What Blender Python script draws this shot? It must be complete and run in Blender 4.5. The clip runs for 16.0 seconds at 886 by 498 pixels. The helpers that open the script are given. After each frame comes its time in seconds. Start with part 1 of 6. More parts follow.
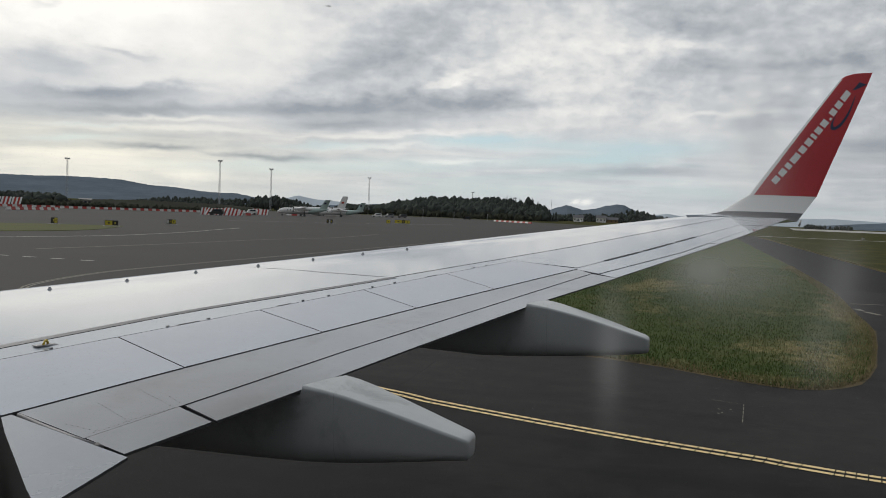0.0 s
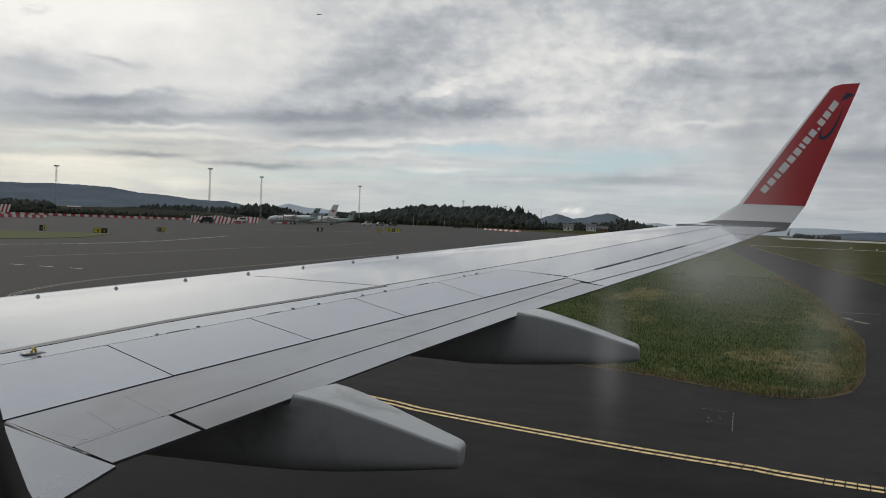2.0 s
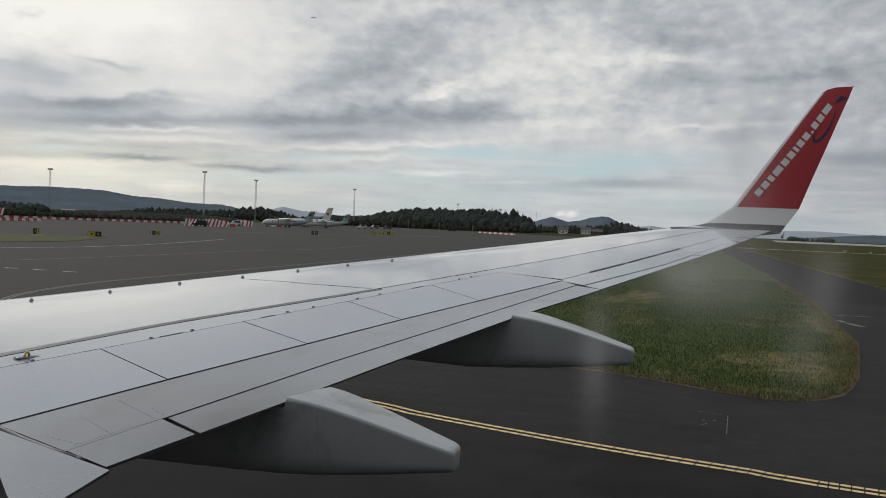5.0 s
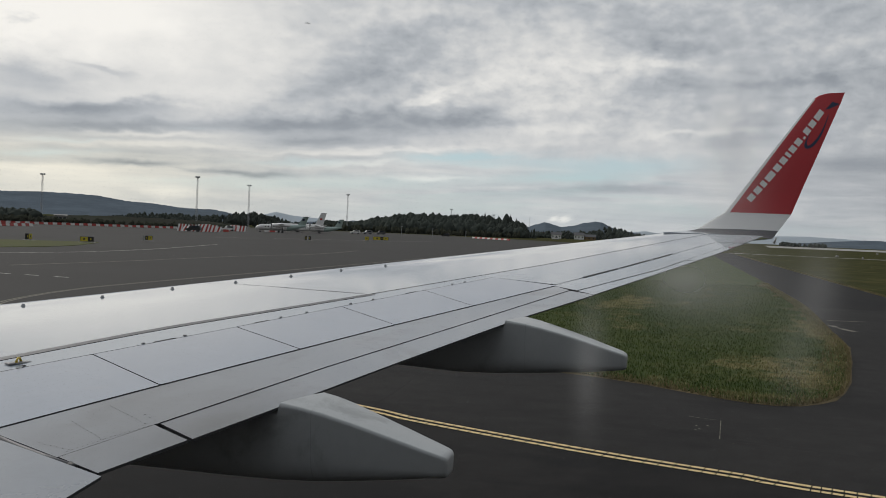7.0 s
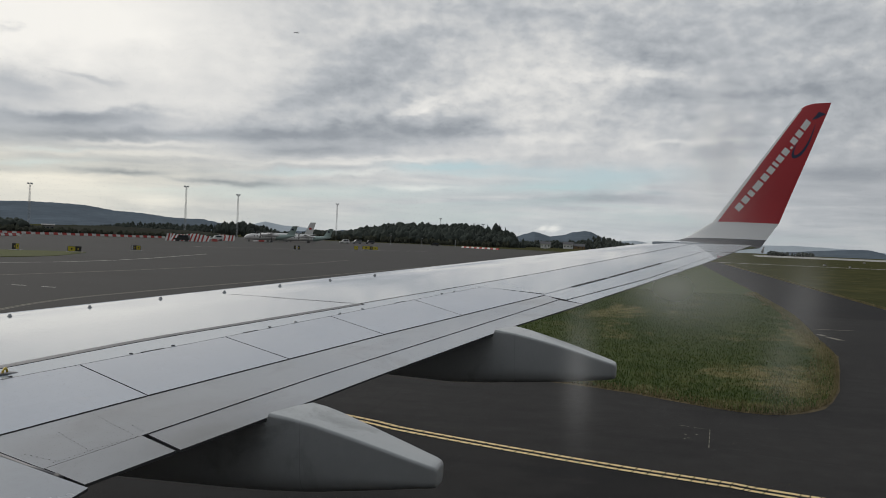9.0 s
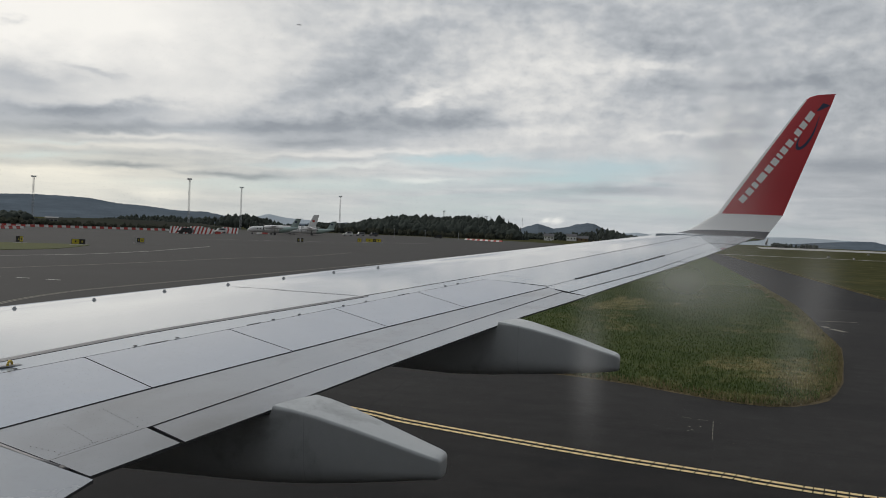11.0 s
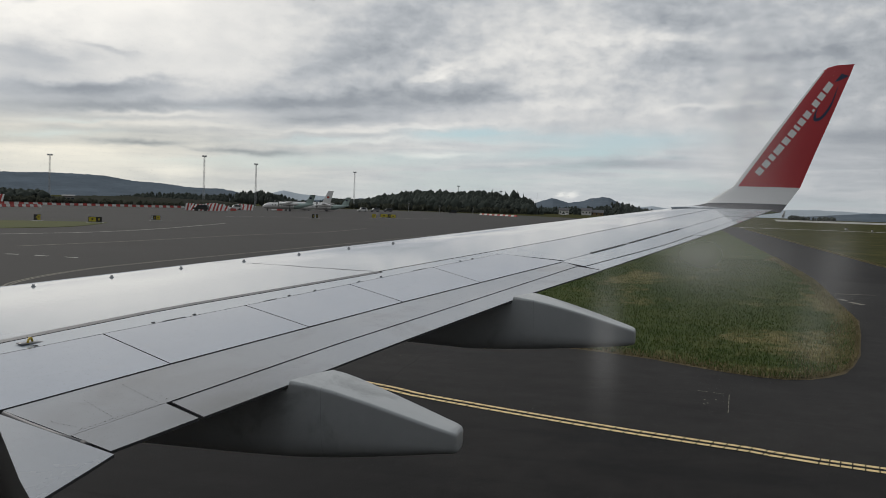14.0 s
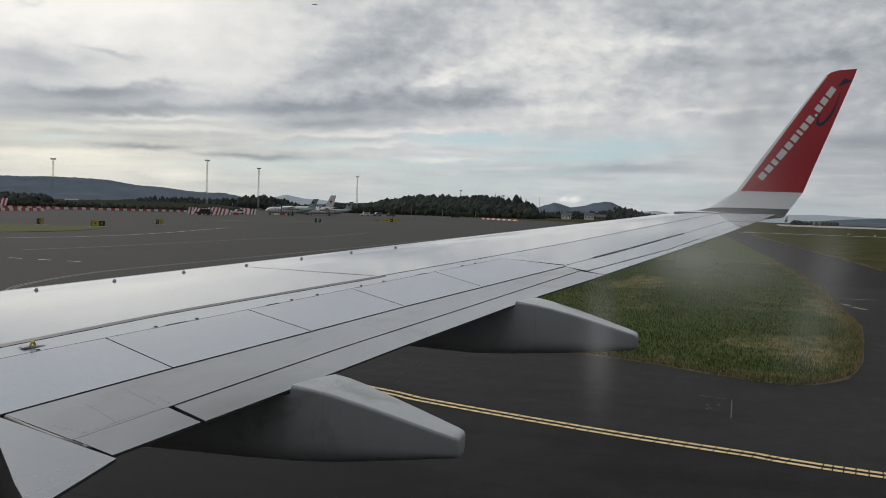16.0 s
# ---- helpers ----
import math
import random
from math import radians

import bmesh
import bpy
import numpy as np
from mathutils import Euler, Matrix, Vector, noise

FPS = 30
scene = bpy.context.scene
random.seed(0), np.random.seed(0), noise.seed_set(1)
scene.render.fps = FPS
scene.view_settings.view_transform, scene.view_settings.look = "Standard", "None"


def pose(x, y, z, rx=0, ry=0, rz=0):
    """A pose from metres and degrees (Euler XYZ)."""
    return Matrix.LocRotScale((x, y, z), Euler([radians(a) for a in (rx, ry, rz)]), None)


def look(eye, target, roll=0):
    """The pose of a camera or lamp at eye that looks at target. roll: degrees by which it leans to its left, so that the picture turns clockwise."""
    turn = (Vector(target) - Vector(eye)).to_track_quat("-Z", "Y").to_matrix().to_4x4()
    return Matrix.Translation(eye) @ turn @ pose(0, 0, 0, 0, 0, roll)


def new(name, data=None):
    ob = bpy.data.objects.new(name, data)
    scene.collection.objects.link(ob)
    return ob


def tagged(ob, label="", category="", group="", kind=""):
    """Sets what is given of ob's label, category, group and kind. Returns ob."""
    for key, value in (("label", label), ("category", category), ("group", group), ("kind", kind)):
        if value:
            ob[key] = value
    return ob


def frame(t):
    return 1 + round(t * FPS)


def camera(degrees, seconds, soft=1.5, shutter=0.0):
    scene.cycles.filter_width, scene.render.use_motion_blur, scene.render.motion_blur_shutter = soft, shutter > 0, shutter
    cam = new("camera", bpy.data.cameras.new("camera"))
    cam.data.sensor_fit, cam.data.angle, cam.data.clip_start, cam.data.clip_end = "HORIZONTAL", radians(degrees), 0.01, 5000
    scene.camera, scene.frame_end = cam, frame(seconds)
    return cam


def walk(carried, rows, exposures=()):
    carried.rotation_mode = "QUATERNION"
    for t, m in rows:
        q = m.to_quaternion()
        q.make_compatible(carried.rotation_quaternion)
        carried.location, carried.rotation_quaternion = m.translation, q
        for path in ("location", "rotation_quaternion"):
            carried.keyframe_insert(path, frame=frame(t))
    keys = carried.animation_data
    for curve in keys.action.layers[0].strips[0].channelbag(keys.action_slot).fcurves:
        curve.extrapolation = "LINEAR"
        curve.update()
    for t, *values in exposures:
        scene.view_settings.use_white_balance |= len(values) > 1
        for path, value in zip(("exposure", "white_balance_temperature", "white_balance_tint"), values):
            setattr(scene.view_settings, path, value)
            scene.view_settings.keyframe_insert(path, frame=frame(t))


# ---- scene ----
# camera: held by a passenger at a cabin window, almost still beside the wing
cam = camera(53.21, 16.0, soft=0.9)
PATH = [
    (0, 1.720, -8.526, 3.801, -2.401, -2.311, -73.626),
    (0.5, 1.720, -8.526, 3.800, -2.539, -2.520, -73.297),
    (1, 1.720, -8.525, 3.800, -2.287, -2.635, -73.885),
    (1.5, 1.720, -8.525, 3.800, -1.984, -2.614, -74.350),
    (2, 1.719, -8.525, 3.800, -1.830, -2.445, -74.250),
    (2.5, 1.720, -8.526, 3.800, -1.650, -2.248, -74.369),
    (3, 1.720, -8.526, 3.800, -1.435, -2.134, -74.553),
    (3.5, 1.719, -8.525, 3.800, -1.452, -2.333, -74.499),
    (4, 1.720, -8.526, 3.800, -1.681, -2.430, -74.481),
    (6.5, 1.720, -8.526, 3.800, -1.330, -2.425, -74.888),
    (7, 1.720, -8.526, 3.800, -1.256, -2.427, -75.015),
    (7.5, 1.720, -8.526, 3.800, -1.146, -2.413, -75.165),
    (8, 1.720, -8.526, 3.800, -0.898, -2.451, -75.354),
    (8.5, 1.720, -8.526, 3.800, -0.664, -2.445, -75.591),
    (9, 1.720, -8.526, 3.800, -0.615, -2.390, -75.706),
    (11.5, 1.720, -8.525, 3.800, -1.602, -2.253, -75.278),
    (12, 1.720, -8.526, 3.800, -2.344, -2.109, -74.956),
    (12.5, 1.720, -8.526, 3.800, -2.642, -2.018, -74.575),
    (13, 1.720, -8.526, 3.800, -2.774, -1.933, -74.498),
    (13.5, 1.720, -8.526, 3.800, -2.845, -1.963, -74.516),
    (14, 1.720, -8.525, 3.800, -2.767, -1.882, -74.552),
    (14.5, 1.721, -8.527, 3.800, -2.701, -1.843, -74.706),
    (15, 1.720, -8.526, 3.800, -2.579, -1.814, -74.685),
    (15.5, 1.720, -8.526, 3.800, -2.517, -1.881, -74.621),
    (16, 1.720, -8.526, 3.800, -2.486, -1.934, -74.385),
]
walk(cam, [(t, pose(x, y, z, 90 + p, r, w)) for t, x, y, z, p, r, w in PATH],
     [(0.0, 0.16), (1.0, 0.08), (2.0, 0.02), (9.0, 0.0), (11.5, 0.03), (16.0, 0.04)])

# world: broken cloud deck over a clear sky, brightest towards the hidden sun
SUN_AZ, SUN_EL = 30.0, 36.0


def tree_of(owner):
    owner.use_nodes = True
    owner.node_tree.nodes.clear()
    return owner.node_tree


class G:
    """Short-hand for building a node tree."""

    def __init__(self, tree):
        self.t = tree

    def n(self, kind, **sets):
        nd = self.t.nodes.new(kind)
        ins = sets.pop("i", {})
        if "op" in sets:
            nd.operation = sets.pop("op")
        if "dt" in sets:
            nd.data_type = sets.pop("dt")
        if "blend" in sets:
            nd.blend_type = sets.pop("blend")
        for k, v in ins.items():
            if isinstance(v, bpy.types.NodeSocket):
                self.t.links.new(v, nd.inputs[k])
            else:
                nd.inputs[k].default_value = v
        return nd

    def m(self, op, a, b=0.0, c=0.0, clamp=False):
        nd = self.n("ShaderNodeMath", op=op, i={0: a, 1: b, 2: c})
        nd.use_clamp = clamp
        return nd.outputs[0]

    def vm(self, op, a, b=(0, 0, 0)):
        nd = self.n("ShaderNodeVectorMath", op=op, i={0: a, 1: b})
        return nd.outputs[1] if op in ("DOT_PRODUCT", "LENGTH", "DISTANCE") else nd.outputs[0]

    def noise(self, vec, scale, detail=4.0, rough=0.55, dist=0.0):
        nd = self.n("ShaderNodeTexNoise", i={"Scale": scale, "Detail": detail, "Roughness": rough, "Distortion": dist})
        if vec is not None:
            self.t.links.new(vec, nd.inputs["Vector"])
        return nd.outputs[0]

    def ramp(self, fac, stops):
        nd = self.n("ShaderNodeValToRGB", i={0: fac})
        el = nd.color_ramp.elements
        while len(el) < len(stops):
            el.new(0.5)
        for e, (p, col) in zip(el, stops):
            e.position = p
            e.color = (*col, 1) if not isinstance(col, float) else (col, col, col, 1)
        return nd.outputs[0]

    def mix(self, fac, a, b, blend="MIX"):
        nd = self.n("ShaderNodeMix", dt="RGBA", blend=blend)
        for k, v in ((0, fac), (6, a), (7, b)):
            if isinstance(v, bpy.types.NodeSocket):
                self.t.links.new(v, nd.inputs[k])
            else:
                nd.inputs[k].default_value = v if k == 0 else (*v, 1)[:4]
        return nd.outputs[2]

    def smooth(self, v, lo, hi, a=0.0, b=1.0):
        nd = self.n("ShaderNodeMapRange", i={0: v, 1: lo, 2: hi, 3: a, 4: b})
        nd.interpolation_type = "SMOOTHSTEP"
        return nd.outputs[0]


# cloud forms: azimuth, elevation, half length, half height, slant, gain
VEIL = [
    (49.9, 12.07, 10.58, 3.48, 7.0, 0.5), (59.1, 10.22, 6.58, 3.76, 4.8, 0.15), (56.6, 7.44, 4.36, 0.61, 4.7, 0.1), (52.6, 2.07, 8.51, 1.01, 3.3, 0.2), (62.6, 8.8, 3.16, 2.09, 4.2, 0.06),
    (100.0, 6.76, 5.77, 6.63, -0.8, -0.1), (95.0, 13.12, 7.99, 3.98, -2.9, -0.08), (83.3, 5.89, 9.06, 1.44, 1.1, 0.05), (81.0, 10.1, 4.31, 2.84, 1.0, 0.12),
]
BANKS = [
    (52.5, 6.33, 4.47, 0.36, 5.0, -0.36), (54.1, 5.5, 5.91, 0.54, 4.4, -0.31), (64.1, 6.1, 4.27, 0.53, 3.4, -0.27), (70.5, 6.61, 5.1, 0.72, 2.7, -0.25), (76.0, 7.08, 2.92, 0.65, 0.2, -0.23),
    (66.6, 5.25, 3.96, 0.32, 3.0, -0.203), (49.7, 7.91, 2.7, 0.97, -4.7, -0.162), (53.3, 8.8, 1.88, 0.27, -10.0, -0.216), (49.4, 11.21, 0.77, 0.28, 7.9, -0.27), (69.3, 9.96, 4.36, 1.2, 14.7, -0.15),
    (67.6, 8.62, 3.62, 0.49, 17.0, -0.135), (72.9, 11.73, 2.92, 1.05, 12.1, -0.09),
]
EAST_BANKS = [
    (88.7, 11.98, 3.24, 0.68, -0.7, -0.25), (85.8, 13.62, 4.21, 0.74, -10.0, -0.125), (96.1, 9.79, 5.23, 0.53, 1.6, -0.175), (88.5, 9.51, 3.07, 0.49, 8.0, -0.125), (99.8, 4.85, 3.55, 0.66, 0.3, -0.175),
    (92.7, 6.14, 2.96, 0.42, 0.5, -0.125), (78.6, 14.61, 3.26, 0.75, 1.1, -0.1), (84.2, 2.93, 4.93, 0.29, 3.9, -0.213), (95.0, 14.42, 5.07, 0.45, -7.0, -0.088),
]
GLEAMS = [
    (74.3, 8.58, 2.19, 0.36, 16.0, 0.264), (78.4, 9.85, 2.18, 0.71, 9.5, 0.132), (87.0, 10.81, 4.48, 0.35, -0.2, 0.187), (91.0, 6.75, 3.01, 0.21, 0.4, 0.154), (80.8, 6.71, 5.02, 0.29, 5.4, 0.088),
    (56.0, 5.08, 3.98, 0.2, 2.0, 0.22), (82.3, 1.01, 0.29, 0.18, 2.3, 0.45), (83.1, 1.04, 0.4, 0.22, 2.3, 0.5), (98.3, 11.86, 2.43, 0.59, 1.6, 0.077),
]
LOW_STREAKS = [
    (55.3, 3.32, 2.12, 0.14, 1.6, -0.3), (59.4, 3.06, 2.38, 0.14, -2.9, -0.175), (62.8, 2.97, 2.46, 0.21, -0.0, -0.375), (56.7, 4.48, 5.39, 0.24, 1.7, 0.175), (51.7, 2.68, 4.09, 0.27, 3.7, 0.175),
    (57.8, 1.61, 1.5, 0.31, 3.0, 0.225), (70.2, 4.87, 7.3, 0.18, 4.5, 0.175), (69.6, 4.07, 4.0, 0.18, 4.7, 0.175), (74.0, 3.26, 2.56, 0.15, 2.4, 0.25),
]
GAPS = [
    (76.1, 4.81, 3.1, 0.29, 2.2, 0.95), (79.8, 4.48, 6.11, 0.33, 1.8, 0.55), (85.5, 4.23, 4.88, 0.61, 5.5, 0.8), (81.6, 3.6, 4.3, 0.33, 1.9, 0.5), (50.8, 3.54, 2.46, 0.23, 4.2, 0.6),
    (70.7, 2.86, 7.3, 0.51, 2.5, 0.55), (66.0, 3.89, 3.59, 0.22, 3.0, 0.55), (62.9, 2.29, 5.67, 0.39, 2.9, 0.45), (73.3, 1.15, 10.91, 0.51, 2.3, 0.25), (51.6, 4.43, 1.86, 0.13, 4.5, 0.3),
    (88.5, 1.68, 4.44, 0.71, 2.0, 0.3), (58.4, 2.41, 4.09, 0.21, 3.2, 0.35),
]


def build_world():
    world = bpy.data.worlds.new("overcast_sky")
    scene.world = world
    g = G(tree_of(world))
    d = g.n("ShaderNodeTexCoord").outputs["Generated"]
    sky = g.n("ShaderNodeTexSky")
    sky.sky_type, sky.sun_disc = "NISHITA", False
    sky.sun_elevation, sky.sun_rotation = radians(SUN_EL), radians(SUN_AZ)
    blue = g.mix(1.0, sky.outputs[0], (0.11, 0.11, 0.11), "MULTIPLY")
    sep = g.n("ShaderNodeSeparateXYZ", i={0: d})
    up = g.m("MAXIMUM", sep.outputs[2], 0.0)
    # flat cloud deck seen in perspective
    den = g.m("ADD", up, 0.10)
    deck = g.n("ShaderNodeCombineXYZ", i={0: g.m("DIVIDE", sep.outputs[0], den), 1: g.m("DIVIDE", sep.outputs[1], den), 2: 0.0}).outputs[0]
    big = g.noise(deck, 0.55, 5, 0.55, 0.35)
    mid = g.noise(deck, 2.6, 5, 0.56, 0.2)
    # soft puffs and fine fleece, stretched sideways
    puff = g.noise(g.vm("MULTIPLY", d, (1.0, 1.0, 2.0)), 17.0, 5, 0.55, 0.15)
    fleece = g.noise(g.vm("MULTIPLY", d, (1.0, 1.0, 1.8)), 46.0, 3, 0.5, 0.15)
    wisp = g.noise(g.vm("MULTIPLY", d, (1.0, 1.0, 5.0)), 9.0, 5, 0.58, 0.6)
    curl = g.noise(g.vm("MULTIPLY", d, (1.0, 1.0, 2.6)), 30.0, 4, 0.55, 0.15)
    # azimuth and elevation in degrees, their outlines frayed
    az = g.m("MULTIPLY", g.m("ARCTAN2", sep.outputs[0], sep.outputs[1]), 57.2958)
    el = g.m("MULTIPLY", g.m("ARCSINE", sep.outputs[2]), 57.2958)
    fray = g.smooth(el, 2.0, 10.0, 0.35, 1.0)
    az_w = g.m("ADD", az, g.m("MULTIPLY", g.m("SUBTRACT", wisp, 0.5), 4.5))
    el_w = g.m("ADD", el, g.m("MULTIPLY", fray, g.m("ADD", g.m("MULTIPLY", g.m("SUBTRACT", puff, 0.5), 1.8), g.m("MULTIPLY", g.m("SUBTRACT", curl, 0.5), 1.1))))
    here = g.n("ShaderNodeCombineXYZ", i={0: az_w, 1: el_w, 2: 0.0}).outputs[0]

    def spread(total, forms, clamp=False):
        for a0, e0, wa, we, slant, gain in forms:
            mp = g.n("ShaderNodeMapping")
            mp.vector_type = "TEXTURE"
            g.t.links.new(here, mp.inputs["Vector"])
            mp.inputs["Location"].default_value = (a0, e0, 0.0)
            mp.inputs["Rotation"].default_value = (0.0, 0.0, radians(slant))
            mp.inputs["Scale"].default_value = (wa, we, 1.0)
            q = g.vm("DOT_PRODUCT", mp.outputs[0], mp.outputs[0])
            total = g.m("MULTIPLY_ADD", g.m("POWER", 0.3679, q), gain, total, clamp)
        return total

    light = g.m("MULTIPLY_ADD", g.m("SUBTRACT", big, 0.5), 0.16, 0.575)
    light = g.m("ADD", light, g.m("MULTIPLY", g.m("SUBTRACT", mid, 0.5), 0.17))
    light = g.m("ADD", light, g.m("MULTIPLY", g.m("SUBTRACT", puff, 0.5), g.smooth(az, 54.0, 76.0, 0.16, 0.27)))
    high = g.m("MULTIPLY", g.smooth(sep.outputs[2], 0.06, 0.14, 0.0, 0.42), g.smooth(az, 58.0, 74.0, 0.22, 1.0))
    light = g.m("ADD", light, g.m("MULTIPLY", g.m("SUBTRACT", fleece, 0.5), high))
    # long thin streaks near the horizon
    streak = g.noise(g.vm("MULTIPLY", d, (1.0, 1.0, 13.0)), 6.5, 5, 0.58, 0.45)
    low = g.smooth(sep.outputs[2], 0.11, 0.05, 0.0, 1.0)
    light = g.m("ADD", light, g.m("MULTIPLY", g.m("SUBTRACT", streak, 0.50), g.m("MULTIPLY", low, 0.42)))
    for forms in (VEIL, BANKS, EAST_BANKS, GLEAMS, LOW_STREAKS):
        light = spread(light, forms)
    # the deck overhead is a little thicker
    light = g.m("ADD", light, g.smooth(sep.outputs[2], 0.28, 0.60, 0.0, -0.10))
    cloud = g.ramp(light, [(0.0, (0.20, 0.222, 0.25)), (0.30, (0.325, 0.352, 0.385)), (0.50, (0.472, 0.495, 0.522)), (0.72, (0.70, 0.70, 0.69)), (1.0, (0.93, 0.91, 0.865))])
    cream = g.m("MULTIPLY", low, g.smooth(az, 78.0, 52.0, 0.0, 1.0))
    cloud = g.mix(cream, cloud, g.mix(1.0, cloud, (1.05, 1.02, 0.92), "MULTIPLY"))
    # clear streaks low down
    gaps = g.smooth(g.m("ADD", g.noise(g.vm("MULTIPLY", d, (1.0, 1.0, 9.0)), 3.6, 5, 0.55, 0.5), g.smooth(sep.outputs[2], 0.02, 0.14, 0.0, -0.2)), 0.52, 0.68, 0.0, 0.5)
    gaps = spread(gaps, GAPS, True)
    col = g.mix(gaps, cloud, g.mix(0.7, blue, (0.40, 0.535, 0.60)))
    # pale haze at the horizon
    haze = g.smooth(sep.outputs[2], -0.01, 0.07, 0.42, 0.0)
    warm = g.smooth(az, 76.0, 50.0, 0.0, 0.8)
    col = g.mix(haze, col, g.mix(warm, (0.49, 0.535, 0.56), (0.82, 0.81, 0.74)))
    # the sky away from the sun is duller
    sunv = (math.sin(radians(SUN_AZ)) * math.cos(radians(SUN_EL)), math.cos(radians(SUN_AZ)) * math.cos(radians(SUN_EL)), math.sin(radians(SUN_EL)))
    back = g.smooth(g.vm("DOT_PRODUCT", d, sunv), -0.40, 0.50, 0.34, 1.0)
    col = g.mix(1.0, col, g.n("ShaderNodeCombineXYZ", i={0: back, 1: back, 2: back}).outputs[0], "MULTIPLY")
    bg = g.n("ShaderNodeBackground", i={0: col, 1: 1.0})
    g.n("ShaderNodeOutputWorld", i={0: bg.outputs[0]})


build_world()

sun = new("sun", bpy.data.lights.new("sun", "SUN"))
sun.data.energy, sun.data.angle, sun.data.color = 1.05, radians(14), (1.0, 0.95, 0.87)
sv = (math.sin(radians(SUN_AZ)) * math.cos(radians(SUN_EL)), math.cos(radians(SUN_AZ)) * math.cos(radians(SUN_EL)), math.sin(radians(SUN_EL)))
sun.matrix_world = look(sv, (0, 0, 0))

# ---- materials


def material(name, base, rough=0.5, metal=0.0, var=0.12, scale=6.0, fine=60.0, bump=0.0, bump_scale=80.0, bump_detail=4.0, coat=0.0, spec=0.5, stain=None, piece=0.0, emit=0.0, soot_and_shade=()):
    """A surface with two scales of variation; stain: (colour, scale, threshold, amount)."""
    mat = bpy.data.materials.new(name)
    g = G(tree_of(mat))
    pos = g.n("ShaderNodeTexCoord").outputs["Object"]
    a = g.noise(pos, scale, 5, 0.6)
    b = g.noise(pos, fine, 3, 0.6)
    v = g.m("ADD", g.m("MULTIPLY_ADD", g.m("SUBTRACT", a, 0.5), var * 2.4, 1.0), g.m("MULTIPLY", g.m("SUBTRACT", b, 0.5), var * 1.6))
    if piece:
        r = g.n("ShaderNodeObjectInfo").outputs["Random"]
        v = g.m("MULTIPLY", v, g.m("MULTIPLY_ADD", r, piece, 1 - piece / 2))
    col = g.mix(1.0, base, g.n("ShaderNodeCombineXYZ", i={0: v, 1: v, 2: v}).outputs[0], "MULTIPLY")
    if stain:
        sc, ss, th, am = stain
        s = g.smooth(g.noise(pos, ss, 6, 0.65, 0.4), th, th + 0.18, 0.0, am)
        col = g.mix(s, col, sc)
    # soft dark spots, for real grime and for painted shade alike
    for at, size, tone, amount in soot_and_shade:
        off = g.vm("MULTIPLY", g.vm("SUBTRACT", pos, at), tuple(1.0 / s for s in size))
        r = g.vm("LENGTH", off)
        fall = g.m("MULTIPLY", g.m("EXPONENT", g.m("MULTIPLY", g.m("MULTIPLY", r, r), -1.0)), g.m("MULTIPLY_ADD", g.noise(pos, 5.0, 4, 0.6), amount, amount * 0.5), clamp=True)
        col = g.mix(fall, col, tone)
    p = g.n("ShaderNodeBsdfPrincipled", i={"Base Color": col, "Metallic": metal, "Coat Weight": coat, "Specular IOR Level": spec})
    rg = g.m("MULTIPLY_ADD", g.m("SUBTRACT", a, 0.5), 0.25 * rough, rough, clamp=True)
    g.t.links.new(rg, p.inputs["Roughness"])
    if emit:
        p.inputs["Emission Color"].default_value = (*base, 1)
        p.inputs["Emission Strength"].default_value = emit
    if bump:
        bp = g.n("ShaderNodeBump", i={"Strength": bump, "Distance": 0.02, "Height": g.noise(pos, bump_scale, bump_detail, 0.6)})
        g.t.links.new(bp.outputs[0], p.inputs["Normal"])
    g.n("ShaderNodeOutputMaterial", i={0: p.outputs[0]})
    return mat


# dry places in the grass: x, y, half width, half depth, strength
DRIFTS = [(32.0, -12.7, 2.4, 1.0, 0.26), (28.2, -12.0, 2.2, 0.9, 0.28), (30.4, -10.3, 1.1, 0.6, 0.22), (53.0, -5.6, 7.0, 1.6, 0.28), (24.6, -10.6, 0.5, 1.6, 0.18), (26.0, -8.2, 1.0, 0.7, 0.14), (44.0, -14.4, 12.0, 0.7, 0.20), (40.0, -6.0, 3.0, 1.2, 0.10)]


